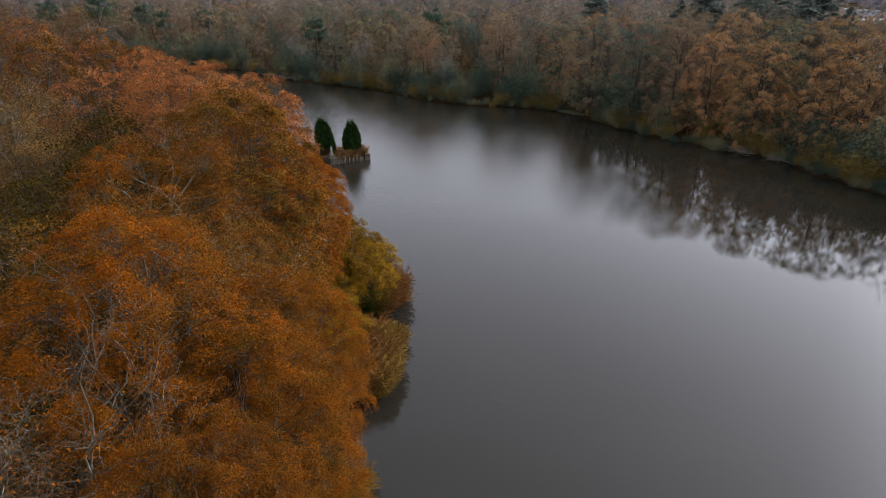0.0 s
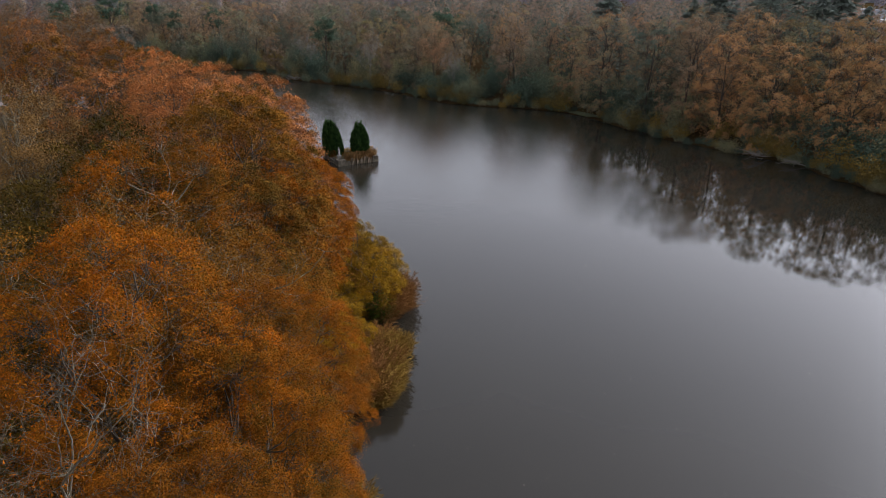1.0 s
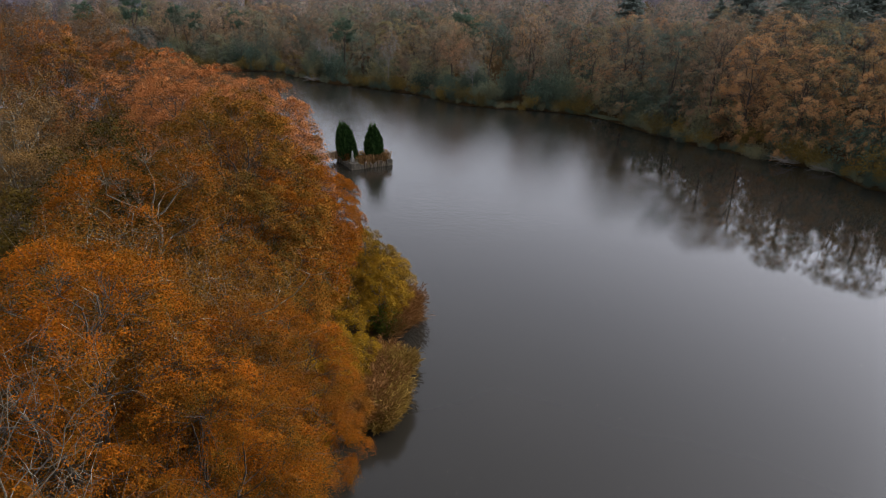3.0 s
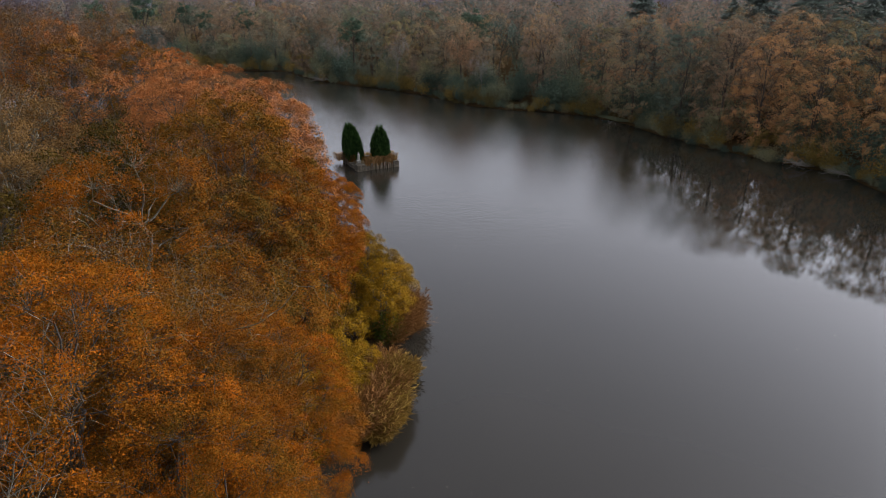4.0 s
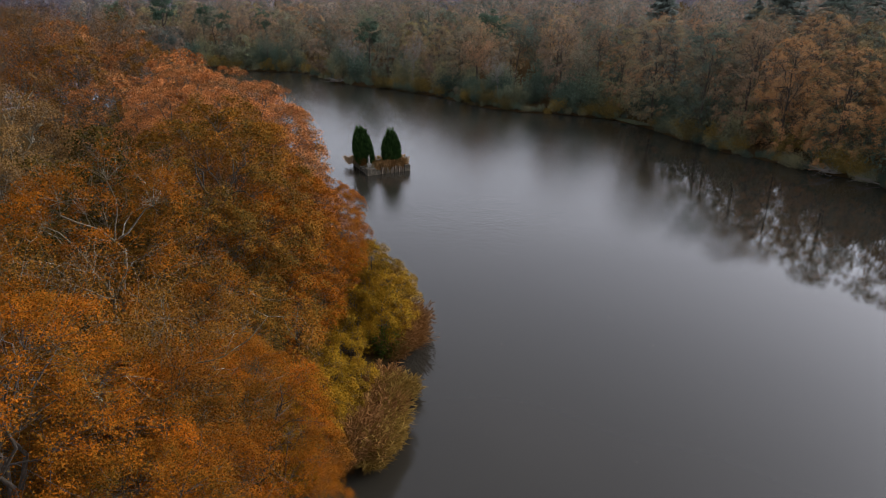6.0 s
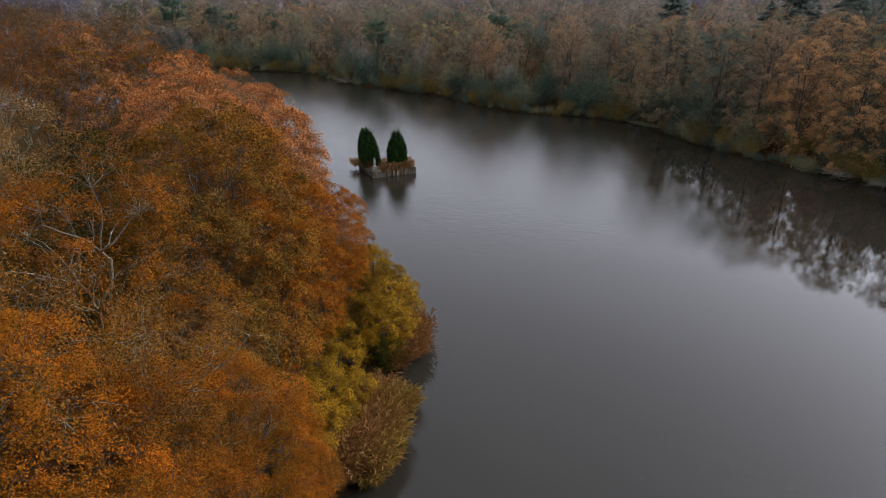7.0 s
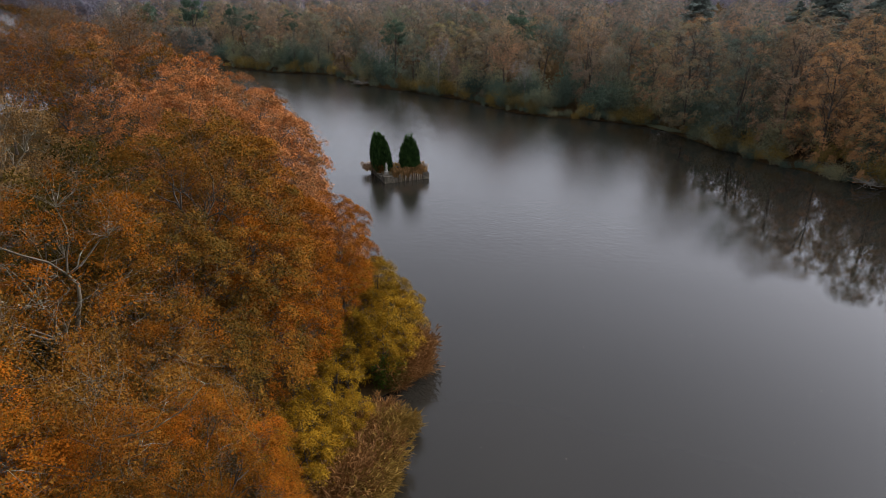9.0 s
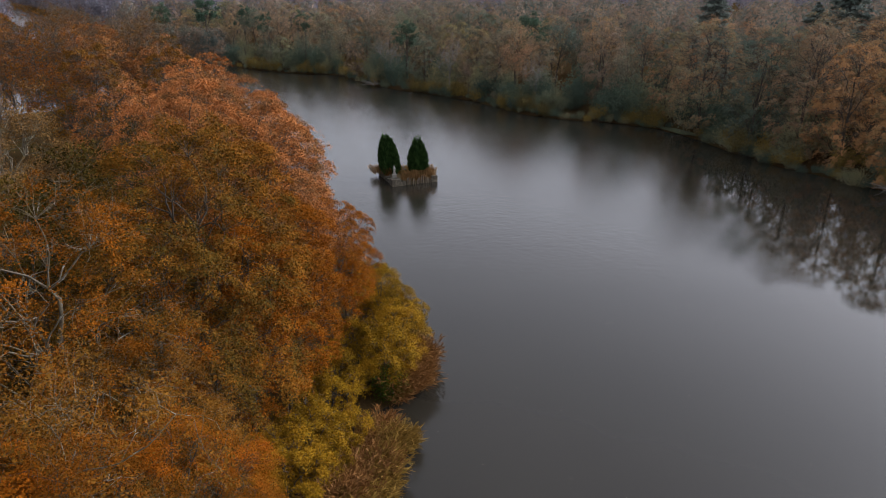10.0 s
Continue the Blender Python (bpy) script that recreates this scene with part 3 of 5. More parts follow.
gx, gy = axis_points([(-820, -430, 15), (-430, -140, 7), (-140, 95, 3.4)], 3200), axis_points([(-30, 290, 3.4), (290, 640, 7), (640, 1150, 15)], 3200)
mx, my = np.meshgrid(gx, gy, indexing="ij")
mz = land(mx.ravel(), my.ravel())
vi = np.arange(mx.size).reshape(mx.shape)
gf = np.stack([vi[:-1, :-1].ravel(), vi[1:, :-1].ravel(), vi[1:, 1:].ravel(), vi[:-1, 1:].ravel()], axis=1)
tagged(new("ground", mesh_of("ground", [(np.stack([mx.ravel(), my.ravel(), mz], axis=1), gf)], GROUND, True)),
       "brown leaf-littered woodland ground round the lake", "ground", kind="structure")
wv = np.array([(-3000, -3000, 0), (3000, -3000, 0), (3000, 3000, 0), (-3000, 3000, 0)], float)
tagged(new("water", mesh_of("water", [(wv, np.array([[0, 1, 2, 3]]))], WATER)),
       "still dark grey lake water with faint ripples", "lake", kind="structure")


# wooded distance far behind everything: a glowing ring with mist painted into its colour
def backdrop():
    m, n, l, b = material("glowing_mist_distance")
    geo = n.new("ShaderNodeNewGeometry")
    sep = n.new("ShaderNodeSeparateXYZ")
    l.new(geo.outputs["Position"], sep.inputs[0])
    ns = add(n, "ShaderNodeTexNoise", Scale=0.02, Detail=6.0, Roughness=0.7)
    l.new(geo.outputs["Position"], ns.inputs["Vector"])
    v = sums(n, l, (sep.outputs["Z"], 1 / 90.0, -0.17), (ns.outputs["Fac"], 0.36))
    # the emission pales with height to stand for mist
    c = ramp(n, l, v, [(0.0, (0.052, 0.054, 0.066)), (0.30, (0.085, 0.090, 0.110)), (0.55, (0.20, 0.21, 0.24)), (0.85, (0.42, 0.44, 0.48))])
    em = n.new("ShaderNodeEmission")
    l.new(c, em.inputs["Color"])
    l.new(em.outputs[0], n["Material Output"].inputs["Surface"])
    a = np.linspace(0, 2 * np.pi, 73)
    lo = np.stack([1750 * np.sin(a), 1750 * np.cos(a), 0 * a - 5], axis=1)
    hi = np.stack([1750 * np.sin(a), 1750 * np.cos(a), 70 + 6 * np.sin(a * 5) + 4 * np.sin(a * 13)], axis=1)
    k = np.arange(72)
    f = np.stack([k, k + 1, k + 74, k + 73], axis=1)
    tagged(new("backdrop", mesh_of("backdrop", [(np.concatenate([lo, hi]), f)], m)), "glowing backdrop ring painted as misty blue-grey wooded hills", "backdrop", kind="structure")


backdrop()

# ---------------- kinds of tree ----------------
OAK, WOODS = "tall oak tree in dense orange autumn leaf", "oaks on the wooded spit"
register("oak_near", [lobed_tree("oak_tree", 11, 21, 6.2, 4.0, 46, 20, 190, 0.077, ORANGE, BARK)], OAK, "tree", WOODS)
register("oak_rust", [lobed_tree("oak_tree", 12, 20, 5.8, 3.5, 44, 20, 190, 0.077, RUST, BARK)], OAK, "tree", WOODS)
register("oak_mid", [lobed_tree("oak_tree", 21, 21, 6.6, 3.5, 46, 13, 84, 0.145, HAZED_ORANGE, BARK, spray_r=0.55)],
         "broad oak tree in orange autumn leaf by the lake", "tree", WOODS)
register("oak_amber", [lobed_tree("oak_tree", 22, 20, 6.2, 3.0, 46, 14, 100, 0.130, AMBER, BARK, spray_r=0.55)],
         "broad oak in dull amber and olive leaf", "tree", WOODS)
register("oak_red", [lobed_tree("oak_tree", 23, 20, 6.0, 3.0, 42, 13, 90, 0.140, RUST, BARK, spray_r=0.55)],
         "broad oak in deep rust-red autumn leaf", "tree", WOODS)
register("oak_dun", [lobed_tree("oak_tree", 33, 20, 6.2, 3.5, 44, 17, 105, 0.092, RUST, LICHEN_BARK, spray_r=0.5, twigs=3, twig_r=0.008, thin=0.15),
                     lobed_tree("oak_tree", 34, 20, 6.2, 3.5, 44, 17, 95, 0.092, BROWN, LICHEN_BARK, spray_r=0.5, twigs=3, twig_r=0.008, thin=0.22)],
         "rust-brown oak with grey twigs between thinning leaves", "tree", WOODS)
register("oak_brown", [open_tree("oak_tree", 31, 20, 42000, 0.100, BROWN, LICHEN_BARK, counts=(8, 6, 5, 4), thick=0.72)],
         "thinning brown oak tree with grey branches showing", "tree", WOODS)
register("bare_oak", [open_tree("bare_tree", 41, 21, 3200, 0.085, RUST, LICHEN_BARK, counts=(9, 6, 5, 3), wide=0.80, girth=0.0085, thick=0.60, twig_r=0.009, wild=1.25, long=0.72),
                      open_tree("bare_tree", 42, 21, 2600, 0.085, RUST, LICHEN_BARK, counts=(9, 6, 5, 3), wide=0.80, girth=0.0085, thick=0.60, twig_r=0.009, wild=1.25, long=0.72)],
         "nearly bare oak with pale lichen-covered branches", "tree", "bare trees on the wooded spit")
register("gold_tree", [broad_tree("pale_gold_tree", 51, 22, 5.0, 6.0, 520, 30000, 0.155, GOLD, LICHEN_BARK, False, limbs=7, branches=54, twigs=3, girth=0.012)],
         "tall tree with pale gold thinning leaves", "tree", "gold trees on the wooded spit")
register("olive_tree", [broad_tree("olive_brown_tree", 61, 17, 5.2, 2.5, 340, 9500, 0.21, OLIVE, BARK, False, limbs=7, branches=50, spread=0.45, twigs=1, girth=0.012, uneven=2)],
         "olive-brown tree half bare among the oaks", "tree", "understorey trees on the spit")
register("oak_open", [open_tree("oak_tree", 75, 20, 10500, 0.155, BROWN, BARK, counts=(9, 7, 5, 2), girth=0.014, wide=1.15, spread=0.45, twig_r=0.028),
                      open_tree("oak_tree", 76, 20, 11500, 0.155, RUST, BARK, counts=(9, 7, 5, 2), girth=0.014, wide=1.15, spread=0.45, twig_r=0.028)],
         "spreading rust-brown oak with dark boughs showing", "tree", "oaks on the wooded spit")
register("oak_back", [lobed_tree("oak_tree", 71, 20, 6.2, 4.0, 34, 9, 50, 0.235, HAZED_ORANGE, BARK, spray_r=0.6, twig_r=0.025),
                      lobed_tree("oak_tree", 72, 20, 6.6, 4.5, 34, 9, 44, 0.235, HAZED_ORANGE, BARK, spray_r=0.6, twig_r=0.028, thin=0.15),
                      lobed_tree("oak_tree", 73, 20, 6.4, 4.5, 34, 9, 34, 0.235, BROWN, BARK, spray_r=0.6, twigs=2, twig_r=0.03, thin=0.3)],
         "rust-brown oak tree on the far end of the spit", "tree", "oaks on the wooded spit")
register("willow", [lobed_tree("willow_bush", 81, 6.3, 2.9, 0.2, 16, 11, 95, 0.125, WILLOW, BARK, lobe=(0.30, 0.46), spray_r=0.42, low=0.7, limbs=5, girth=0.016),
                    lobed_tree("willow_bush", 82, 5.0, 2.4, 0.2, 14, 10, 95, 0.120, WILLOW, BARK, lobe=(0.30, 0.46), spray_r=0.40, low=0.7, limbs=5, girth=0.016)],
         "yellow-green willow bush at the water's edge", "bush", "willows along the spit")
register("far_oak", [lobed_tree("broadleaf_tree", 91 + i, 19, 6.0, 1.0, 30, 7, 44, 0.26, FAR_LEAF, BARK, lobe=(0.30, 0.46), spray_r=0.8, low=0.85, twigs=0, twig_r=0.03, limbs=6, face=3.2) for i in range(4)],
         "brown and russet autumn tree on the far bank", "tree", "trees of the far bank")
register("bank_oak", [lobed_tree("broadleaf_tree", 96 + i, 20, 6.2, 0.8, 36, 8, 44, 0.22, FAR_LEAF, BARK, lobe=(0.30, 0.46), spray_r=0.7, low=0.88, twigs=0, twig_r=0.03, limbs=7, face=3.2) for i in range(3)],
         "russet and olive autumn tree over the far shore", "tree", "trees of the far bank")
register("far_thin", [open_tree("broadleaf_tree", 101 + i, 20, 2200, 0.38, FAR_LEAF, BARK, counts=(7, 5, 3), girth=0.012, wide=0.8, spread=0.5, twig_r=0.03) for i in range(3)],
         "half-bare greyish tree on the far bank", "tree", "trees of the far bank")
register("far_orange", [lobed_tree("oak_tree", 111 + i, 20, 6.2, 0.8, 38, 9, 42, 0.22, FAR_RUST, BARK, lobe=(0.28, 0.44), spray_r=0.65, low=0.9, twigs=0, twig_r=0.03, limbs=7, face=3.0) for i in range(2)],
         "rust-orange oak leaning over the far shore", "tree", "trees of the far bank")
register("pale_birch", [open_tree("bare_birch", 121, 17, 200, 0.35, BROWN, PALE_BARK, counts=(8, 5, 4, 2), girth=0.009, wide=0.6, spread=0.5, twig_r=0.028)],
         "bare pale-barked birch on the far bank", "tree", "birches of the far bank")
register("spruce", [spruce("spruce_tree", 131, 26, 6.6, 26, 9, 34, 0.95), spruce("spruce_tree", 132, 24, 6.0, 24, 9, 34, 0.95)],
         "dark green spruce rising above the woods", "tree", "conifers of the far bank")
register("pine", [broad_tree("pine_tree", 133, 20, 4.6, 10.0, 60, 3400, 0.5, PINE, BARK, False, limbs=6, branches=30, spread=0.5, twigs=0, twig_r=0.03, clump=1.4, face=2.0)],
         "dark green pine with a rounded top", "tree", "conifers of the far bank")
register("shore_shrub", [bush("shore_shrub", 141 + i, 4.0, 2.6, 18, 1700, 0.28, SHRUB_LEAF, False) for i in range(3)],
         "olive and yellow shrub along the far shore", "bush", "shrubs of the far shore")

register("underwood", [bush("evergreen_bush", 151 + i, 4.6, 3.2, 14, 1900, 0.30, UNDERWOOD, False) for i in range(3)],
         "dark evergreen bush beneath the far-bank trees", "bush", "underwood of the far bank")

# ---------------- the wooded spit ----------------
SPIT = [
    ("bare_oak", -11.9, 15.0, 1.16), ("bare_oak", -16.0, 14.2, 1.16), ("bare_oak", -14.0, 11.4, 1.16), ("bare_oak", -15.6, 18.2, 1.0), ("olive_tree", -16.0, 18.8, 0.85),
    ("oak_near", -12.6, 23.8, 1.05), ("oak_near", -7.6, 22.6, 0.83), ("oak_rust", -8.0, 16.8, 0.82), ("olive_tree", -19.6, 25.5, 0.80),
    ("oak_brown", -13.2, 31.4, 1.10), ("oak_near", -7.9, 32.4, 0.76), ("oak_rust", -9.6, 27.6, 0.88), ("oak_dun", -16.4, 37.4, 1.13), ("oak_dun", -12.6, 37.0, 0.80),
    ("oak_amber", -14.6, 47.0, 1.13), ("oak_red", -13.0, 48.6, 0.86), ("oak_amber", -14.4, 42.0, 0.96), ("olive_tree", -21.0, 44.0, 1.10), ("oak_red", -12.6, 54.0, 0.88),
    ("oak_mid", -17.2, 60.5, 1.06), ("oak_mid", -19.6, 69.5, 1.0), ("oak_red", -12.2, 61.6, 0.72), ("oak_red", -12.2, 67.5, 0.62), ("oak_amber", -17.0, 54.5, 1.08), ("oak_mid", -25.0, 65.0, 1.08),
    ("oak_mid", -22.4, 77.5, 0.90), ("oak_mid", -28.0, 76.0, 1.04), ("oak_mid", -29.0, 84.0, 1.0), ("oak_mid", -34.0, 85.0, 1.02), ("oak_red", -25.5, 83.5, 0.80),
    ("olive_tree", -25.5, 51.0, 1.12), ("olive_tree", -21.5, 33.0, 1.0), ("olive_tree", -28.5, 61.0, 1.0), ("olive_tree", -25.0, 38.0, 1.05),
    ("gold_tree", -41.0, 64.0, 1.06), ("gold_tree", -36.5, 55.0, 0.9), ("olive_tree", -31.0, 51.0, 1.0), ("olive_tree", -29.0, 42.5, 0.95), ("olive_tree", -38.0, 45.0, 1.0),
    ("olive_tree", -33.0, 34.0, 0.95), ("olive_tree", -31.0, 25.0, 0.9), ("olive_tree", -24.0, 26.0, 0.95), ("olive_tree", -42.0, 54.0, 0.9), ("olive_tree", -34.0, 67.0, 0.95), ("olive_tree", -36.5, 76.0, 0.95),
    ("oak_back", -39.0, 95.0, 1.02), ("oak_back", -44.5, 103.0, 1.04), ("oak_back", -52.0, 112.0, 1.05), ("oak_open", -66.0, 124.0, 1.38), ("oak_open", -68.5, 107.5, 1.30), ("oak_back", -60.0, 120.0, 1.12),
    ("oak_open", -77.0, 119.0, 1.46), ("oak_back", -56.0, 129.0, 0.98), ("oak_open", -85.0, 128.0, 1.40), ("oak_back", -72.0, 145.0, 1.05), ("oak_back", -90.0, 150.0, 1.10),
    ("oak_back", -46.0, 88.0, 1.0), ("oak_back", -58.0, 101.0, 1.12), ("oak_back", -66.0, 114.0, 1.20), ("oak_back", -76.0, 128.0, 1.22),
    ("oak_back", -110.0, 142.0, 1.32), ("oak_back", -121.0, 152.0, 1.30), ("oak_back", -102.0, 130.0, 1.28), ("oak_back", -124.0, 164.0, 1.1), ("oak_back", -108.0, 158.0, 1.1), ("oak_back", -92.0, 124.0, 1.22), ("oak_back", -95.0, 140.0, 1.2),
]
for kind, x, y, s in SPIT:
    plant(kind, x, y, s)
for x, y, s in [(-6.3, 58.6, 1.0), (-8.7, 51.8, 1.0), (-8.6, 47.6, 0.95), (-9.4, 55.4, 1.05), (-8.6, 44.2, 1.0), (-6.7, 50.2, 0.74), (-7.0, 46.2, 0.62), (-10.6, 45.6, 0.95), (-6.0, 62.0, 1.0), (-7.4, 65.5, 0.95), (-9.8, 70.0, 0.95), (-8.6, 59.4, 1.1), (-6.8, 68.4, 0.8), (-10.5, 74.0, 0.9)]:
    plant("willow", x, y, s)

register("green_bush", [bush("green_bush", 86, 2.6, 1.5, 60, 6000, 0.13, GREEN_LEAF, False)], "small fresh-green bush between willows and reeds", "bush", "willows along the spit")
plant("green_bush", -5.6, 57.6, 1.0)

# ---------------- the far bank ----------------
placed = []


def free(x, y, gap):
    return all((x - a) ** 2 + (y - b) ** 2 > (gap + g) ** 2 / 4 for a, b, g in placed)


FAR = [
    ("spruce", 50.3, 214.0, 1.10), ("spruce", 72.0, 202.0, 1.02), ("spruce", 79.5, 203.0, 1.26), ("spruce", 97.0, 191.0, 1.26), ("spruce", 100.5, 178.0, 1.20),
    ("spruce", 92.0, 170.0, 1.12), ("spruce", 98.0, 161.5, 0.92), ("spruce", 93.5, 203.0, 1.3), ("pine", -134.0, 318.0, 1.1), ("pine", -157.0, 326.0, 1.3), ("pine", -183.0, 332.0, 1.2), ("pine", -118.0, 306.0, 0.95),
    ("pine", -42.0, 242.0, 0.98), ("pine", 0.5, 230.0, 1.1), ("pine", -100.0, 300.0, 1.0),
    ("pale_birch", -24.0, 219.5, 1.0), ("pale_birch", -46.0, 236.0, 0.9), ("pale_birch", 3.0, 196.0, 0.8), ("pale_birch", 77.0, 101.0, 1.0),
    ("far_orange", 66.0, 133.0, 1.20), ("far_orange", 57.5, 138.0, 1.10), ("far_orange", 74.0, 128.0, 1.20), ("far_orange", 63.0, 127.5, 1.06), ("far_orange", -8.0, 232.0, 1.0),
    ("far_orange", 78.0, 118.0, 1.14), ("far_orange", 72.0, 116.5, 1.06),
]
FAR += [("bank_oak", 52.5, 144.5, 1.22), ("bank_oak", 46.5, 153.0, 1.20), ("bank_oak", 57.0, 150.0, 1.22), ("bank_oak", 50.5, 158.0, 1.18), ("far_oak", 103.0, 171.0, 1.2), ("far_oak", 104.0, 158.0, 1.2), ("bank_oak", 99.0, 145.0, 1.15), ("far_oak", 95.0, 152.0, 1.15), ("far_oak", 112.0, 163.0, 1.2), ("bank_oak", 92.0, 133.0, 1.15),
        ("far_oak", 108.0, 147.0, 1.2), ("bank_oak", 88.0, 121.0, 1.1), ("far_oak", 101.0, 132.0, 1.2)]
for kind, x, y, s in FAR:
    plant(kind, x, y, s * (1.12 if kind == "spruce" else 1.0), sz=s)
    placed.append((x, y, 13.0 if kind == "far_orange" else 8.0))


def in_yard(x, y):
    az = math.degrees(math.atan2(x, y + 1))
    return 30.2 < az < 42 and math.hypot(x, y) > 215


tries = 0
count = 0
while tries < 9000 and count < 196:
    tries += 1
    x, y = RNG.uniform(-190, 150), RNG.uniform(70, 375)
    sd, near = shore_distance(np.array([x]), np.array([y]))
    sd, near = float(sd[0]), int(near[0])
    if near >= N_FAR or not 0.9 < sd < 50 or in_yard(x, y) or math.hypot(x - 36.0, y - 168.0) < 3.0:
        continue
    gap = 8.2 if sd < 13 else 10.6
    if not free(x, y, gap):
        continue
    placed.append((x, y, gap))
    count += 1
    small = 1.20 if x > 37 and y < 172 else min((0.84 if x > -10 else 0.70) + 0.018 * sd, 1.10)
    plant("far_thin" if RNG.random() < (0.16 if x > 37 else 0.34) else "bank_oak" if x > 30 and y < 185 else "far_oak", x, y, small * RNG.uniform(0.82, 1.12))
for i in range(56):
    k = RNG.uniform(2.2, N_FAR - 6)
    a, b = SHORE[int(k)], SHORE[int(k) + 1]
    p = a + (b - a) * (k % 1)
    out = unit(np.array([b[1] - a[1], -(b[0] - a[0])]))
    if math.hypot(p[0] - 36, p[1] - 167) > 5.5:
        plant("shore_shrub", *(p + out * RNG.uniform(0.6, 2.4)), RNG.uniform(0.55, 1.15))
for x, y in [(38.5, 171.5), (41.0, 167.0), (36.0, 176.0), (43.5, 162.0)]:
    plant("underwood", x, y, 1.1, sz=1.5)
for x, y, s in [(69.5, 112.5, 1.35), (71.0, 106.0, 1.2), (-3.0, 201.0, 1.0), (3.0, 195.5, 0.9), (-68.0, 276.0, 1.1), (-76.0, 275.0, 1.1), (-84.0, 276.0, 1.1), (-46.0, 240.0, 0.9), (43.5, 154.0, 1.0), (48.0, 147.0, 1.0)]:
    plant("shore_shrub", x, y, s)

EDGE = np.arange(2.0, N_FAR - 5.5, 0.145)
for i, k in enumerate(np.concatenate([EDGE, RNG.uniform(2.0, N_FAR - 5.5, 70)])):
    a, b = SHORE[int(k)], SHORE[int(k) + 1]
    p = a + (b - a) * (k % 1)
    out = unit(np.array([b[1] - a[1], -(b[0] - a[0])]))
    q = p + out * (RNG.uniform(0.0, 1.5) if i < len(EDGE) else RNG.uniform(2.0, 13.0))
    if math.hypot(q[0] - 36, q[1] - 167) > 5.0:
        plant("underwood" if i % 6 else "shore_shrub", *q, RNG.uniform(0.25, 0.62) if i < len(EDGE) else RNG.uniform(0.8, 1.3))

for i in range(84):
    k = RNG.uniform(2.0, N_FAR - 6.5)
    a, b = SHORE[int(k)], SHORE[int(k) + 1]
    p = a + (b - a) * (k % 1)
    out = unit(np.array([b[1] - a[1], -(b[0] - a[0])]))
    q = p + out * RNG.uniform(3.0, 16.0)
    if math.hypot(q[0] - 36, q[1] - 167) > 4.0:
        plant("underwood", *q, RNG.uniform(1.1, 1.6), sz=RNG.uniform(1.4, 2.0))

# west bank beyond the spit
for i in range(26):
    k = RNG.uniform(N_FAR + 2, N_WEST - 2)
    a, b = SHORE[int(k)], SHORE[int(k) + 1]
    p = a + (b - a) * (k % 1)
    out = unit(np.array([b[1] - a[1], -(b[0] - a[0])]))
    plant("far_oak", *(p + out * RNG.uniform(4, 26)), RNG.uniform(0.9, 1.2))


def far_woods(seed, near, far, count, k, size, mat, label):
    """The woods behind the first rows, as one canopy of clumps."""
    rng = np.random.default_rng(seed)
    x, y = rng.uniform(-1250, 650, count), rng.uniform(60, 1500, count)
    sd, idx = shore_distance(x, y)
    az = np.degrees(np.arctan2(x, y))
    r = np.hypot(x, y)
    keep = (sd > np.where((idx < N_FAR) & (x > -185) & (y < 370), 47, 4)) & (idx < N_WEST) & ~((az > 30.2) & (az < 42) & (r > 215) & (r < 640)) & (az > -47) & (az < 38) & (r > near) & (r <= far) & ((r < 330) | ((sd < 75) & (az < -18)) | (rng.random(count) < 0.45)) & ((r < 480) | ((sd < 75) & (az < -18)) | (rng.random(count) < 0.12))
    x, y = x[keep], y[keep]
    h = rng.uniform(14, 26, len(x))
    if far <= 480:
        # a low leafy margin down to the water of the far arm
        w = len(EAST_SHORE) + rng.uniform(6.0, len(NORTH_SHORE) - 3.2, 560)
        i = w.astype(int)
        a, b = SHORE[i], SHORE[i + 1]
        out = unit(np.stack([b[:, 1] - a[:, 1], a[:, 0] - b[:, 0]], axis=1))
        p = a + (b - a) * (w % 1)[:, None] + out * rng.uniform(0.5, 12.0, (560, 1))
        x, y, h = np.append(x, p[:, 0]), np.append(y, p[:, 1]), np.append(h, rng.uniform(7.0, 13.0, 560))
    z = land(x, y)
    n = len(x)
    rad = rng.uniform(4.2, 7.4, n)
    d = unit(rng.normal(size=(n, k, 3)))
    d[:, :, 2] = np.abs(d[:, :, 2]) * rng.choice([1, 1, 1, -0.6], (n, k))
    lump = 1 + 0.22 * np.sin(d[:, :, 0:1] * 5 + x[:, None, None]) * np.sin(d[:, :, 1:2] * 5 + y[:, None, None])
    q = d * rng.uniform(0.78, 1.04, (n, k, 1)) * lump * rad[:, None, None]
    c = np.stack([x[:, None] + q[:, :, 0], y[:, None] + q[:, :, 1], (z + h - rad * 1.2)[:, None] + q[:, :, 2] * 1.25], axis=2).reshape(-1, 3)
    v, f = leaves(c, size, rng, 0.2, d.reshape(-1, 3) * 7.0, False, None, 0.8)
    tagged(new("far_woods", mesh_of("far_woods", [(v, f)], mat)), label, "woods", kind="stuff")


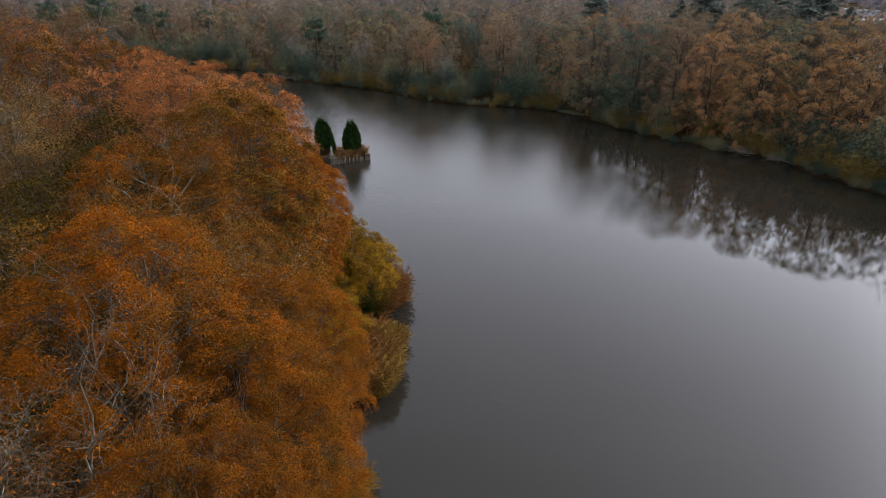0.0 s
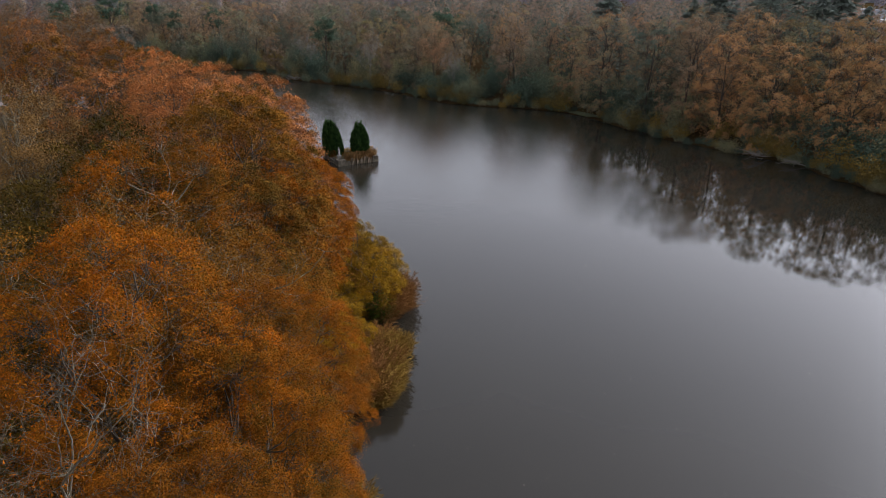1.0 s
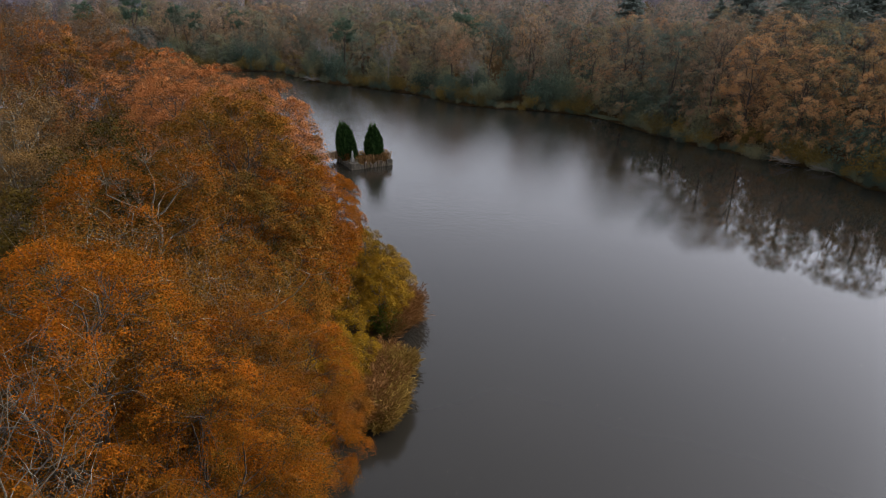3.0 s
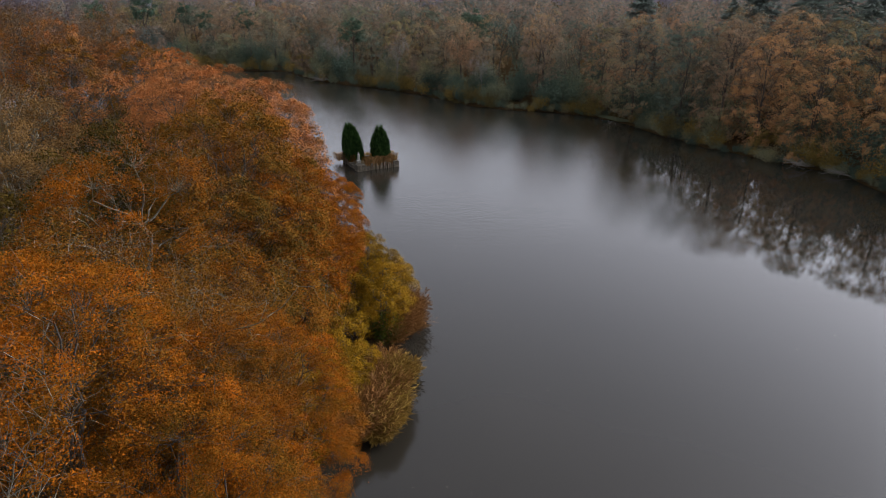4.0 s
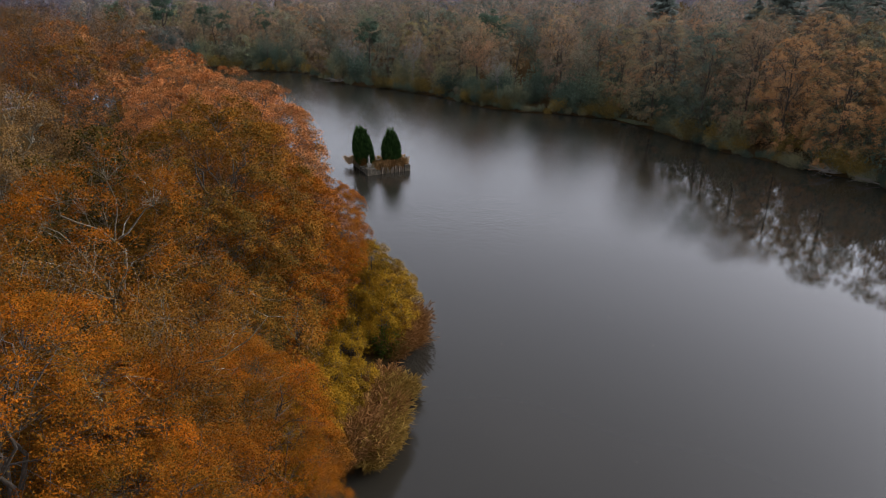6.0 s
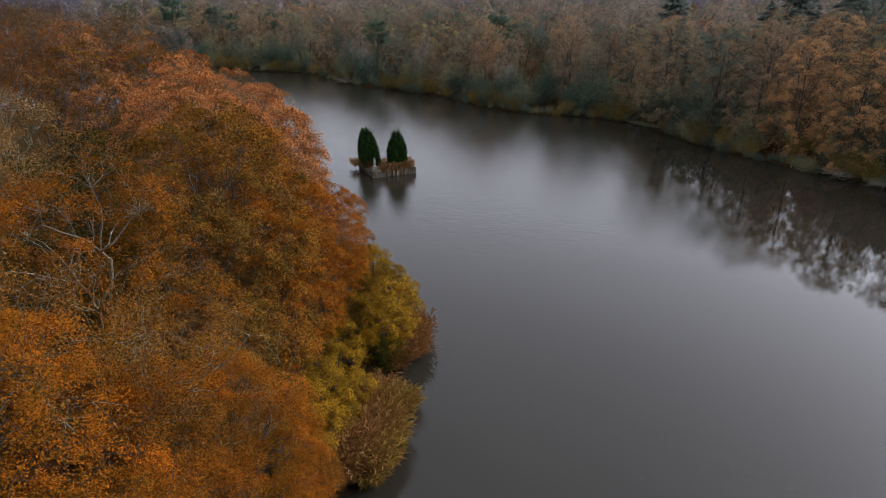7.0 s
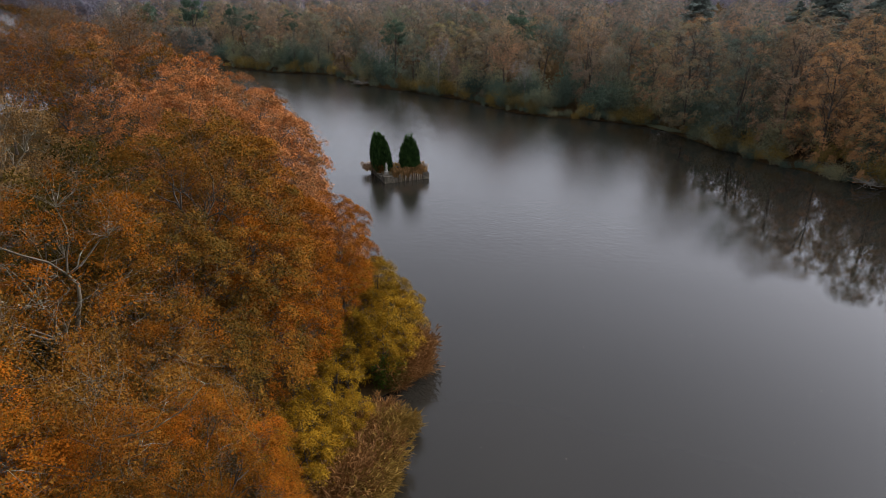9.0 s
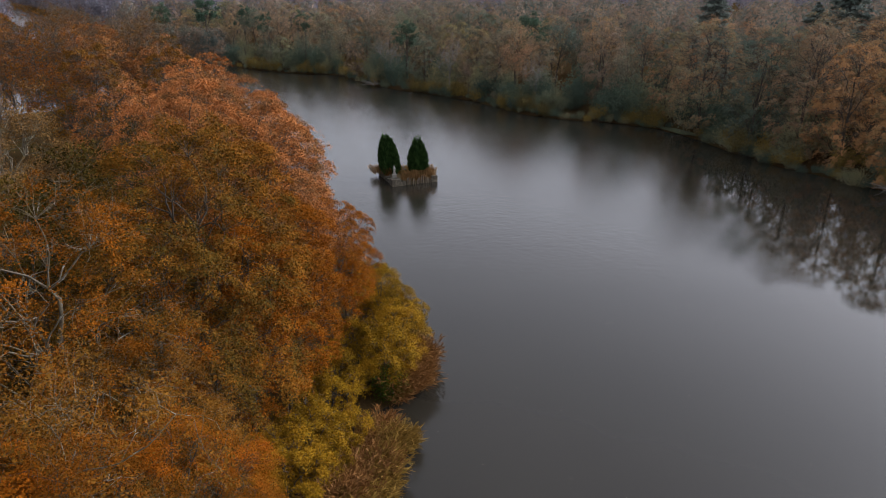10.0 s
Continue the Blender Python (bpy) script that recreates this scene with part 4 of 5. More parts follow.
# canopy colours greyed and lifted to carry distance haze
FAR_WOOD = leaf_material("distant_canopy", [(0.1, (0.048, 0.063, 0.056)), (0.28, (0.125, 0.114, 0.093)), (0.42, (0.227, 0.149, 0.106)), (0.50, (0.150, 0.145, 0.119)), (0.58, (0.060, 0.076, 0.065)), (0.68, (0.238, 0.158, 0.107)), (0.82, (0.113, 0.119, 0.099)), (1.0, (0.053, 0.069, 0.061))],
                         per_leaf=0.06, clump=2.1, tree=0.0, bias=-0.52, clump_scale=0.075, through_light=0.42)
# blue-grey leaf colours paint in the haze of the far slopes
HAZED_WOOD = leaf_material("hazed_canopy", [(0.1, (0.080, 0.083, 0.105)), (0.30, (0.114, 0.109, 0.129)), (0.45, (0.146, 0.125, 0.138)), (0.60, (0.104, 0.107, 0.130)), (0.75, (0.157, 0.139, 0.153)), (1.0, (0.111, 0.114, 0.138))],
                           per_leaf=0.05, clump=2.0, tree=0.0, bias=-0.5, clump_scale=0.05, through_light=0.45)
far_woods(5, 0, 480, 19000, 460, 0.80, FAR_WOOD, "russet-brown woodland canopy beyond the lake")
far_woods(6, 480, 1700, 36000, 130, 1.6, HAZED_WOOD, "brown woodland canopy on the distant slopes, haze tinted into its leaves")


# ---------------- reeds ----------------
def reed_stuff(name, label, x, y, z, height, lean, seed, mat, leaf_len=0.55, width=0.030, blades=6, plume=0.5):
    """Reeds at the given feet: bending stalks, long blades and feathery heads, in one mesh."""
    rng = np.random.default_rng(seed)
    n = len(x)
    h = height * rng.uniform(0.7, 1.15, n)
    foot = np.stack([x, y, z - 0.3], axis=1)
    bend = lean + rng.normal(size=(n, 2)) * 0.12
    t = np.linspace(0, 1, 4)
    spine = foot[:, None] + np.stack([bend[:, 0:1] * h[:, None] * t ** 2, bend[:, 1:2] * h[:, None] * t ** 2, (h[:, None] + 0.3) * (t - 0.12 * t ** 3)], axis=2)
    ang = rng.uniform(0, np.pi, n)
    side = np.stack([np.cos(ang), np.sin(ang), 0 * ang], axis=1)[:, None] * (width * 0.5 * (1.05 - t))[None, :, None]
    v = np.stack([spine - side, spine + side], axis=2).reshape(-1, 3)
    i, j = np.meshgrid(np.arange(n), np.arange(3), indexing="ij")
    k = (i * 8 + j * 2).ravel()
    pieces = [(v, np.stack([k, k + 1, k + 3, k + 2], axis=1))]
    a = np.repeat(np.arange(n), blades)
    s = rng.uniform(0.3, 0.95, len(a))
    c = spine[a, 0] * (1 - s)[:, None] + spine[a, 3] * s[:, None]
    along = np.concatenate([rng.normal(size=(len(a), 2)) * 0.8 + bend[a] * 1.5, rng.uniform(-0.1, 1.0, (len(a), 1))], axis=1)
    c = c + unit(along) * leaf_len * 0.35
    pieces.append(leaves(c, leaf_len, rng, 0.5, None, True, along, 0.07))
    m = rng.random(n) < plume
    al = np.concatenate([bend[m] + rng.normal(size=(m.sum(), 2)) * 0.2, np.full((m.sum(), 1), 0.7)], axis=1)
    pieces.append(leaves(spine[m, 3], 0.42, rng, 0.3, None, True, al, 0.28))
    return tagged(new(name, mesh_of(name, pieces, mat)), label, "reeds", kind="stuff")


def tussocks(name, label, spots, per, height, lean, seed, mat, fan=0.55):
    """Reeds in tussocks: every tussock is a fan of stalks that spread and droop outwards."""
    rng = np.random.default_rng(seed)
    i = np.repeat(np.arange(len(spots)), per)
    at = np.array(spots, float)[i]
    a, r = rng.uniform(0, 2 * np.pi, len(i)), np.sqrt(rng.random(len(i)))
    way = np.stack([np.cos(a), np.sin(a)], axis=1)
    foot = at[:, :2] + way * (r * at[:, 2] * 0.55)[:, None]
    z = np.maximum(land(foot[:, 0], foot[:, 1]), -0.2)
    reed_stuff(name, label, foot[:, 0], foot[:, 1], z, height * at[:, 3] * (1.08 - 0.3 * r), np.array(lean) + way * (r * fan)[:, None], seed + 1, mat, 0.75, 0.034, 6, 0.7)


def along(points, step, wide, seed, r=(0.5, 1.1), h=(0.5, 1.2)):
    """Tussock spots scattered along a line of shore."""
    g = random.Random(seed)
    out = []
    for (ax, ay), (bx, by) in zip(points, points[1:]):
        n = max(1, int(math.hypot(bx - ax, by - ay) / step))
        for k in range(n):
            u = (k + g.random()) / n
            out.append((ax + (bx - ax) * u + g.uniform(-wide, wide), ay + (by - ay) * u + g.uniform(-wide * 0.5, wide * 0.5), g.uniform(*r), g.uniform(*h)))
    return out


tussocks("reed_bed", "russet reeds leaning over the lake edge", along([(-5.6, 52.4), (-5.0, 48.0), (-5.2, 43.6), (-7.4, 42.6)], 0.42, 0.8, 1), 110, 2.6, (0.10, -0.06), 301, RUSSET_REED)
tussocks("reed_bed", "olive-yellow reeds overhanging dark water", along([(-4.6, 52.2), (-4.4, 48.6), (-4.3, 44.6), (-5.0, 43.0)], 0.46, 0.35, 2) + [(-3.5, 51.7, 0.9, 0.8), (-4.0, 45.2, 1.0, 0.85), (-4.6, 43.4, 1.1, 0.9), ], 110, 2.2, (0.22, -0.10), 303, REED)
tussocks("reed_bed", "brown reeds beside the willow bushes", along([(-4.4, 64.0), (-4.3, 58.6), (-5.6, 57.4)], 0.42, 0.45, 3), 105, 2.7, (0.20, -0.08), 305, RUSSET_REED)
tussocks("reed_bed", "thin brown reeds under overhanging oaks", along([(-9.4, 72.5), (-5.6, 65.6)], 0.6, 0.7, 4), 60, 2.2, (0.2, 0.0), 307, REED)
tussocks("grass_tuft", "arching green grass tuft in the inlet", [(-9.4, 40.6, 0.7, 1.0), (-8.6, 41.0, 0.6, 0.9), (-10.2, 39.6, 0.7, 1.0)], 110, 1.5, (0.05, -0.12), 309, WILLOW, 0.7)
tussocks("reed_bed", "dark brown sedge along the spit's shore", along([(-5.0, 32.8), (-4.6, 27.5)], 0.5, 0.6, 5), 70, 1.6, (0.12, 0.0), 311, REED)
tussocks("reed_bed", "reeds at the foot of the far oaks", along([(-18.0, 85.0), (-11.5, 76.0)], 0.7, 0.8, 6), 60, 2.0, (0.2, 0.0), 313, REED)

# ---------------- the islet ----------------
FRONT = Vector((-18.6, 116.5, 0.0))
E1, E2 = Vector((0.853, 0.522, 0)), Vector((-0.522, 0.853, 0))
SIDE = 7.9
ISLE = Matrix(((E1.x, E2.x, 0, FRONT.x), (E1.y, E2.y, 0, FRONT.y), (0, 0, 1, 0), (0, 0, 0, 1)))


def block(size, seed, worn=0.05):
    """A weathered stone: a bevelled, slightly crooked block standing on z = 0."""
    r = random.Random(seed)
    bm = bmesh.new()
    bmesh.ops.create_cube(bm, size=1.0)
    bmesh.ops.scale(bm, vec=size, verts=bm.verts)
    bmesh.ops.translate(bm, vec=(0, 0, size[2] / 2), verts=bm.verts)
    for v in bm.verts:
        v.co += Vector((r.uniform(-worn, worn), r.uniform(-worn, worn), r.uniform(-worn, worn)))
    bmesh.ops.bevel(bm, geom=bm.edges[:], offset=worn * 0.9, segments=2, affect="EDGES")
    return bm


def islet():
    root = new("islet")
    root.matrix_basis = ISLE
    tagged(root, "square stone-edged islet with timber stakes in the lake", "island")
    n = 14
    g = np.linspace(0.25, SIDE - 0.25, n)
    a, b = np.meshgrid(g, g, indexing="ij")
    edge = np.minimum(np.minimum(a, SIDE - a), np.minimum(b, SIDE - b))
    z = 0.55 + 0.45 * (1 - np.exp(-edge / 1.2)) + 0.06 * np.sin(a * 3.1) * np.cos(b * 2.7)
    z[0, :], z[-1, :], z[:, 0], z[:, -1] = -1.5, -1.5, -1.5, -1.5
    vi = np.arange(n * n).reshape(n, n)
    f = np.stack([vi[:-1, :-1].ravel(), vi[1:, :-1].ravel(), vi[1:, 1:].ravel(), vi[:-1, 1:].ravel()], axis=1)
    part_of("mound", mesh_of("mound", [(np.stack([a.ravel(), b.ravel(), z.ravel()], axis=1), f)], ISLE_EARTH, True), root, "rough grassy earth of the islet")
    r = random.Random(3)
    stones = [(0.55, 0.75, 1.5, 1.5, 2.6, 0)]
    t = 2.2
    while t < 4.6:
        stones.append((0.45, t, 1.0, 0.95, 2.12 + r.uniform(-0.1, 0.1), r.uniform(-4, 4)))
        t += 1.0
    stones += [(1.75, 0.4, 0.85, 0.8, 2.25, 3), (SIDE - 0.6, 0.6, 1.1, 1.2, 2.6, -2), (SIDE - 0.55, 1.7, 1.0, 0.9, 2.3, 4), (SIDE - 0.5, SIDE - 0.6, 1.1, 1.1, 2.4, 2), (0.5, SIDE - 0.6, 1.1, 1.1, 2.2, 5)]
    for q in range(5):
        stones.append((SIDE - 0.4, 2.8 + q * 0.95, 0.7, 0.9, 2.1 + r.uniform(-0.1, 0.1), r.uniform(-4, 4)))
        stones.append((1.8 + q * 1.0, SIDE - 0.4, 0.95, 0.7, 2.1 + r.uniform(-0.1, 0.1), r.uniform(-4, 4)))
    for q, (s, t, w, d, h, tn) in enumerate(stones):
        ob = part("stone", block((w, d, h), 50 + q), STONE, root)
        ob.matrix_basis = pose(s, t, -1.5, 0, 0, tn)
    s = 2.3
    q = 0
    while s < SIDE - 1.2:
        q += 1
        rg = np.random.default_rng(q)
        me = mesh_of("stake", [stake_mesh(rg, r.uniform(2.2, 2.75), r.uniform(0.085, 0.12))], TIMBER, True)
        ob = part_of("stake", me, root)
        ob.matrix_basis = pose(s, 0.12 + r.uniform(-0.05, 0.05), -1.5, r.uniform(-4, 4), r.uniform(-4, 4), r.uniform(0, 90))
        s += r.uniform(0.19, 0.30)
    t = 5.0
    while t < SIDE - 1.2:
        q += 1
        rg = np.random.default_rng(q)
        ob = part_of("stake", mesh_of("stake", [stake_mesh(rg, r.uniform(2.0, 2.6), 0.1)], TIMBER, True), root)
        ob.matrix_basis = pose(0.12, t, -1.5, r.uniform(-5, 5), r.uniform(-5, 5), 0)
        t += r.uniform(0.22, 0.36)
    for k, (ds, dt, h) in enumerate([(0.1, 7.75, 3.6), (0.32, 7.9, 3.4), (-0.1, 7.5, 3.5)]):
        ob = part_of("mooring_post", mesh_of("mooring_post", [stake_mesh(np.random.default_rng(90 + k), h, 0.13)], TIMBER, True), root, "dark upright mooring post")
        ob.matrix_basis = pose(ds, dt, -1.5, 2 * k - 2, 1, 0)
    return root


def stake_mesh(rng, h, r):
    """A round stake with an uneven, slightly pointed head."""
    v, f = tubes([[0, 0, 0]], [[0, 0, h]], r, r * 0.9, 3, 7, 0.004, rng)
    n = len(v)
    cap = np.array([[0, 0, h + r * rng.uniform(0.2, 0.8)]])
    top = np.arange(n - 7, n)
    fan = np.stack([top, np.roll(top, -1), np.full(7, n), np.full(7, n)], axis=1)[:, [0, 1, 2, 2]]
    v = np.concatenate([v, cap, cap])
    fan[:, 3] = n + 1
    return v, np.concatenate([f, fan])


ISLE_EARTH = rough_material("islet_earth", [(0.3, (0.045, 0.035, 0.018)), (0.5, (0.10, 0.07, 0.03)), (0.72, (0.10, 0.10, 0.035))], 0.9, 7.0, bump=0.6, distance=0.06)
islet()


def yew(seed, x, y, z, height, width, lobes, label):
    """A columnar yew: dense upright sprays round several leaders."""
    rng = np.random.default_rng(seed)
    root = new("yew_tree")
    root.matrix_basis = pose(x, y, z)
    tagged(root, label, "tree", "yews on the islet")
    part_of("trunk", mesh_of("trunk", [tubes([[0, 0, -0.4]], [[0, 0, height * 0.85]], 0.16, 0.03, 5, 7, 0.01, rng)], BARK, True), root)
    pts, out = [], []
    for lx, ly, lz, lw, lh in lobes:
        n = int(4600 * lw * lh / (width * height))
        t = rng.random(n) ** 0.8
        prof = np.sin(np.pi * (0.07 + 0.83 * t)) ** 0.7
        a = rng.uniform(0, 2 * np.pi, n)
        rr = lw * 0.5 * prof * rng.uniform(0.70, 1.06, n) * (1 + 0.15 * np.sin(a * 5 + seed) + 0.13 * np.sin(a * 9 + t * 5))
        pts.append(np.stack([lx + np.cos(a) * rr, ly + np.sin(a) * rr, lz + t * lh * 0.94 + rng.normal(size=n) * 0.2 + 0.55 * np.sin(a * 6 + seed * 2 + lx * 7) * t], axis=1))
        out.append(np.stack([np.cos(a), np.sin(a), 0 * a], axis=1))
    c, o = np.concatenate(pts), np.concatenate(out)
    al = o * 0.6 + rng.normal(size=c.shape) * 0.40 + np.array([0, 0, 1.0])
    part_of("foliage", mesh_of("foliage", [leaves(c, 0.62, rng, 0.0, o * 1.4, True, al, 0.24)], YEW), root)
    return root


yew(1, -20.7, 121.9, 0.85, 6.3, 3.6, [(-0.45, 0.25, 0.1, 2.3, 6.2), (0.25, 0.1, 0.1, 2.0, 5.7), (-1.0, 0.5, 0.3, 1.7, 5.0), (0.8, -0.2, 0.1, 1.8, 4.6), (1.35, -0.6, 0.1, 1.5, 3.2), (-0.3, -0.7, 0.1, 1.9, 4.4)], "dark green columnar yew leaning slightly on the islet")
yew(2, -15.4, 121.3, 0.85, 6.0, 3.2, [(-0.1, 0.2, 0.4, 2.2, 5.6), (0.6, -0.1, 0.3, 1.8, 4.7), (-0.75, -0.1, 0.3, 1.8, 4.4), (0.1, -0.6, 0.2, 2.0, 3.9), (1.0, 0.2, 0.3, 1.3, 3.2)], "dark green pointed yew on the islet")


def statue():
    """A pale standing figure on a plinth, as one plain stone shape."""
    bm = bmesh.new()

    def tier(w, d, z0, z1, w2=None):
        g = bmesh.ops.create_cube(bm, size=1.0)["verts"]
        for v in g:
            up = v.co.z > 0
            k = (w2 or w) / w if up else 1.0
            v.co = Vector((v.co.x * w * k, v.co.y * d * k, z1 if up else z0))

    tier(0.86, 0.86, 0.0, 0.16)
    tier(0.62, 0.62, 0.16, 0.72, 0.56)
    tier(0.72, 0.72, 0.72, 0.84)
    prof = [(0.27, 0.84), (0.28, 0.95), (0.22, 1.2), (0.20, 1.45), (0.23, 1.65), (0.25, 1.82), (0.20, 1.93), (0.08, 1.99), (0.075, 2.04), (0.115, 2.10), (0.125, 2.18), (0.10, 2.27), (0.03, 2.32)]
    rings = []
    for r, z in prof:
        rings.append([bm.verts.new((math.cos(k * math.pi / 5) * r * (1.0 + 0.06 * math.sin(k * 3 + z * 4)), math.sin(k * math.pi / 5) * r * 0.78, z)) for k in range(10)])
    for a, b in zip(rings, rings[1:]):
        for k in range(10):
            bm.faces.new((a[k], a[(k + 1) % 10], b[(k + 1) % 10], b[k]))
    bm.faces.new(rings[-1])
    ob = part("statue", bm, STATUE, None)
    ob.matrix_basis = pose(-18.9, 118.4, 0.80, 0, 0, 31)
    tagged(ob, "pale weathered stone statue on a square plinth", "statue")


statue()
slab = part("stone_slab", block((1.0, 0.7, 0.5), 77, 0.04), STONE, None)
slab.matrix_basis = pose(-18.0, 122.7, 0.95, 0, 0, 20)
tagged(slab, "pale flat stone slab in the islet's grass", "stone")

rg = np.random.default_rng(41)


def isle_reeds(n, s0, s1, t0, t1, h, lean, seed, label, mat=None):
    s, t = rg.uniform(s0, s1, n), rg.uniform(t0, t1, n)
    x = FRONT.x + E1.x * s + E2.x * t
    y = FRONT.y + E1.y * s + E2.y * t
    reed_stuff("islet_reeds", label, x, y, np.full(n, 0.85), h, np.array(lean), seed, mat or TAN_REED, 0.5, 0.07, 2, 0.75)


isle_reeds(620, 1.6, 7.6, 0.2, 1.9, 1.3, (0.05, -0.12), 401, "tan dried reeds behind the timber stakes")
isle_reeds(160, 6.2, 7.8, 0.5, 3.5, 1.55, (0.15, -0.05), 402, "tall tan reeds at the islet's corner")
isle_reeds(480, 0.1, 1.7, 4.4, 7.8, 1.25, (-0.15, -0.15), 403, "drooping russet reeds on the islet's open side", RUSSET_REED)
isle_reeds(520, 2.0, 6.5, 2.0, 7.6, 0.8, (0.0, 0.0), 404, "brown grass between the yews", REED)
isle_reeds(120, -1.3, 0.2, 6.6, 9.0, 0.95, (-0.3, -0.1), 405, "sparse reeds spreading over the water")


# ---------------- far shore details ----------------
def grass_bank():
    n = 26
    a = np.linspace(0, 1, n)
    u, w = np.meshgrid(a, np.linspace(0, 1, 7), indexing="ij")
    x0, y0, x1, y1 = 31.5, 174.2, 39.6, 162.4
    half = 1.15 * np.sin(np.pi * np.clip(u, 0.02, 0.98)) ** 0.5
    px = x0 + (x1 - x0) * u + 0.82 * (0.3 + (w - 0.25) * 2 * half)
    py = y0 + (y1 - y0) * u + 0.56 * (0.3 + (w - 0.25) * 2 * half)
    z = np.maximum(land(px.ravel(), py.ravel()), 0.08) + 0.07
    vi = np.arange(px.size).reshape(px.shape)
    f = np.stack([vi[:-1, :-1].ravel(), vi[1:, :-1].ravel(), vi[1:, 1:].ravel(), vi[:-1, 1:].ravel()], axis=1)
    tagged(new("grass_bank", mesh_of("grass_bank", [(np.stack([px.ravel(), py.ravel(), z], axis=1), f)], GRASS, True)), "pale green grass strip at the far shore", "grass", kind="structure")


grass_bank()


def dead_branch(x, y, turn, s, seed):
    rng = np.random.default_rng(seed)
    n = 26
    st = np.stack([rng.uniform(0, 3.2, n), rng.normal(size=n) * 0.2, rng.uniform(0.5, 1.1, n)], axis=1)
    en = st + np.stack([rng.uniform(0.6, 3.0, n), rng.normal(size=n) * 1.3, rng.uniform(-0.7, 1.1, n)], axis=1)
    me = mesh_of("dead_branch", [tubes([[-1, 0, 0.2]], [[4.2, 0.3, 1.3]], 0.13, 0.05, 4, 6, 0.04, rng), tubes(st, en, 0.045, 0.015, 3, 4, 0.09, rng)], DEADWOOD, True)
    ob = new("dead_branch", me)
    ob.matrix_basis = pose(x, y, 0.1, 0, 0, turn) @ Matrix.Scale(s, 4)
    tagged(ob, "bleached fallen branch hanging over the water", "branch")


dead_branch(62.5, 124.5, 200, 1.1, 1)
dead_branch(-50.0, 234.5, 215, 1.3, 2)
dead_branch(66.0, 118.5, 150, 0.8, 3)

# leaves adrift on the lake
rg = np.random.default_rng(12)
n = 360
lx, ly = rg.uniform(-2, 75, n), rg.uniform(22, 120, n)
sd, _ = shore_distance(lx, ly)
ok = sd < -1.0
c = np.stack([lx[ok], ly[ok], np.full(ok.sum(), 0.012)], axis=1)
tagged(new("drifting_leaves", mesh_of("drifting_leaves", [leaves(c, 0.07, rg, 30.0, None, True)], DRIFT)), "pale fallen leaves adrift on the lake", "leaves", kind="stuff")


# ---------------- sheds and yard beyond the woods ----------------
def box_bm(w, d, h, bev=0.0):
    bm = bmesh.new()
    bmesh.ops.create_cube(bm, size=1.0)
    bmesh.ops.scale(bm, vec=(w, d, h), verts=bm.verts)
    bmesh.ops.translate(bm, vec=(0, 0, h / 2), verts=bm.verts)
    if bev:
        bmesh.ops.bevel(bm, geom=bm.edges[:], offset=bev, segments=2, affect="EDGES")
    return bm


def shed(x, y, turn, w, d, h, label, doors):
    root = new("warehouse")
    root.matrix_basis = pose(x, y, 4.0, 0, 0, turn)
    tagged(root, label, "building", "sheds beyond the woods")
    part("wall", box_bm(w, d, h), CLADDING, root)
    bm = bmesh.new()
    p = [(-w / 2 - 0.4, 0), (0, 2.2), (w / 2 + 0.4, 0), (w / 2 + 0.4, -0.4), (-w / 2 - 0.4, -0.4)]
    fr = [bm.verts.new((a, -d / 2 - 0.5, h + 0.42 + b)) for a, b in p]
    bk = [bm.verts.new((a, d / 2 + 0.5, h + 0.42 + b)) for a, b in p]
    bm.faces.new(fr)
    bm.faces.new(bk[::-1])
    for k in range(5):
        bm.faces.new((fr[k], bk[k], bk[(k + 1) % 5], fr[(k + 1) % 5]))
    bmesh.ops.recalc_face_normals(bm, faces=bm.faces[:])
    part("roof", bm, ROOFING, root, "pale sheet-metal roof")
    for k in range(doors):
        ob = part("loading_door", box_bm(4.0, 0.2, 4.5), PAINT_WHITE if k % 2 else PAINT_BLUE, root, "white loading door" if k % 2 else "blue loading door")
        ob.matrix_basis = pose(-w / 2 + (k + 0.5) * w / doors, -d / 2 - 0.1, 0.0)
        ob = part("window", box_bm(3.0, 0.16, 1.2), GLASS_DARK, root)
        ob.matrix_basis = pose(-w / 2 + (k + 0.5) * w / doors, -d / 2 - 0.08, 6.2)
    return root


shed(290, 405, -20, 60, 30, 9.0, "long grey metal-clad warehouse with a pale roof", 5)
shed(380, 470, -15, 50, 34, 11.0, "large pale industrial shed in the mist", 4)
shed(330, 560, -10, 90, 40, 10.0, "wide pale grey shed far beyond the woods", 6)


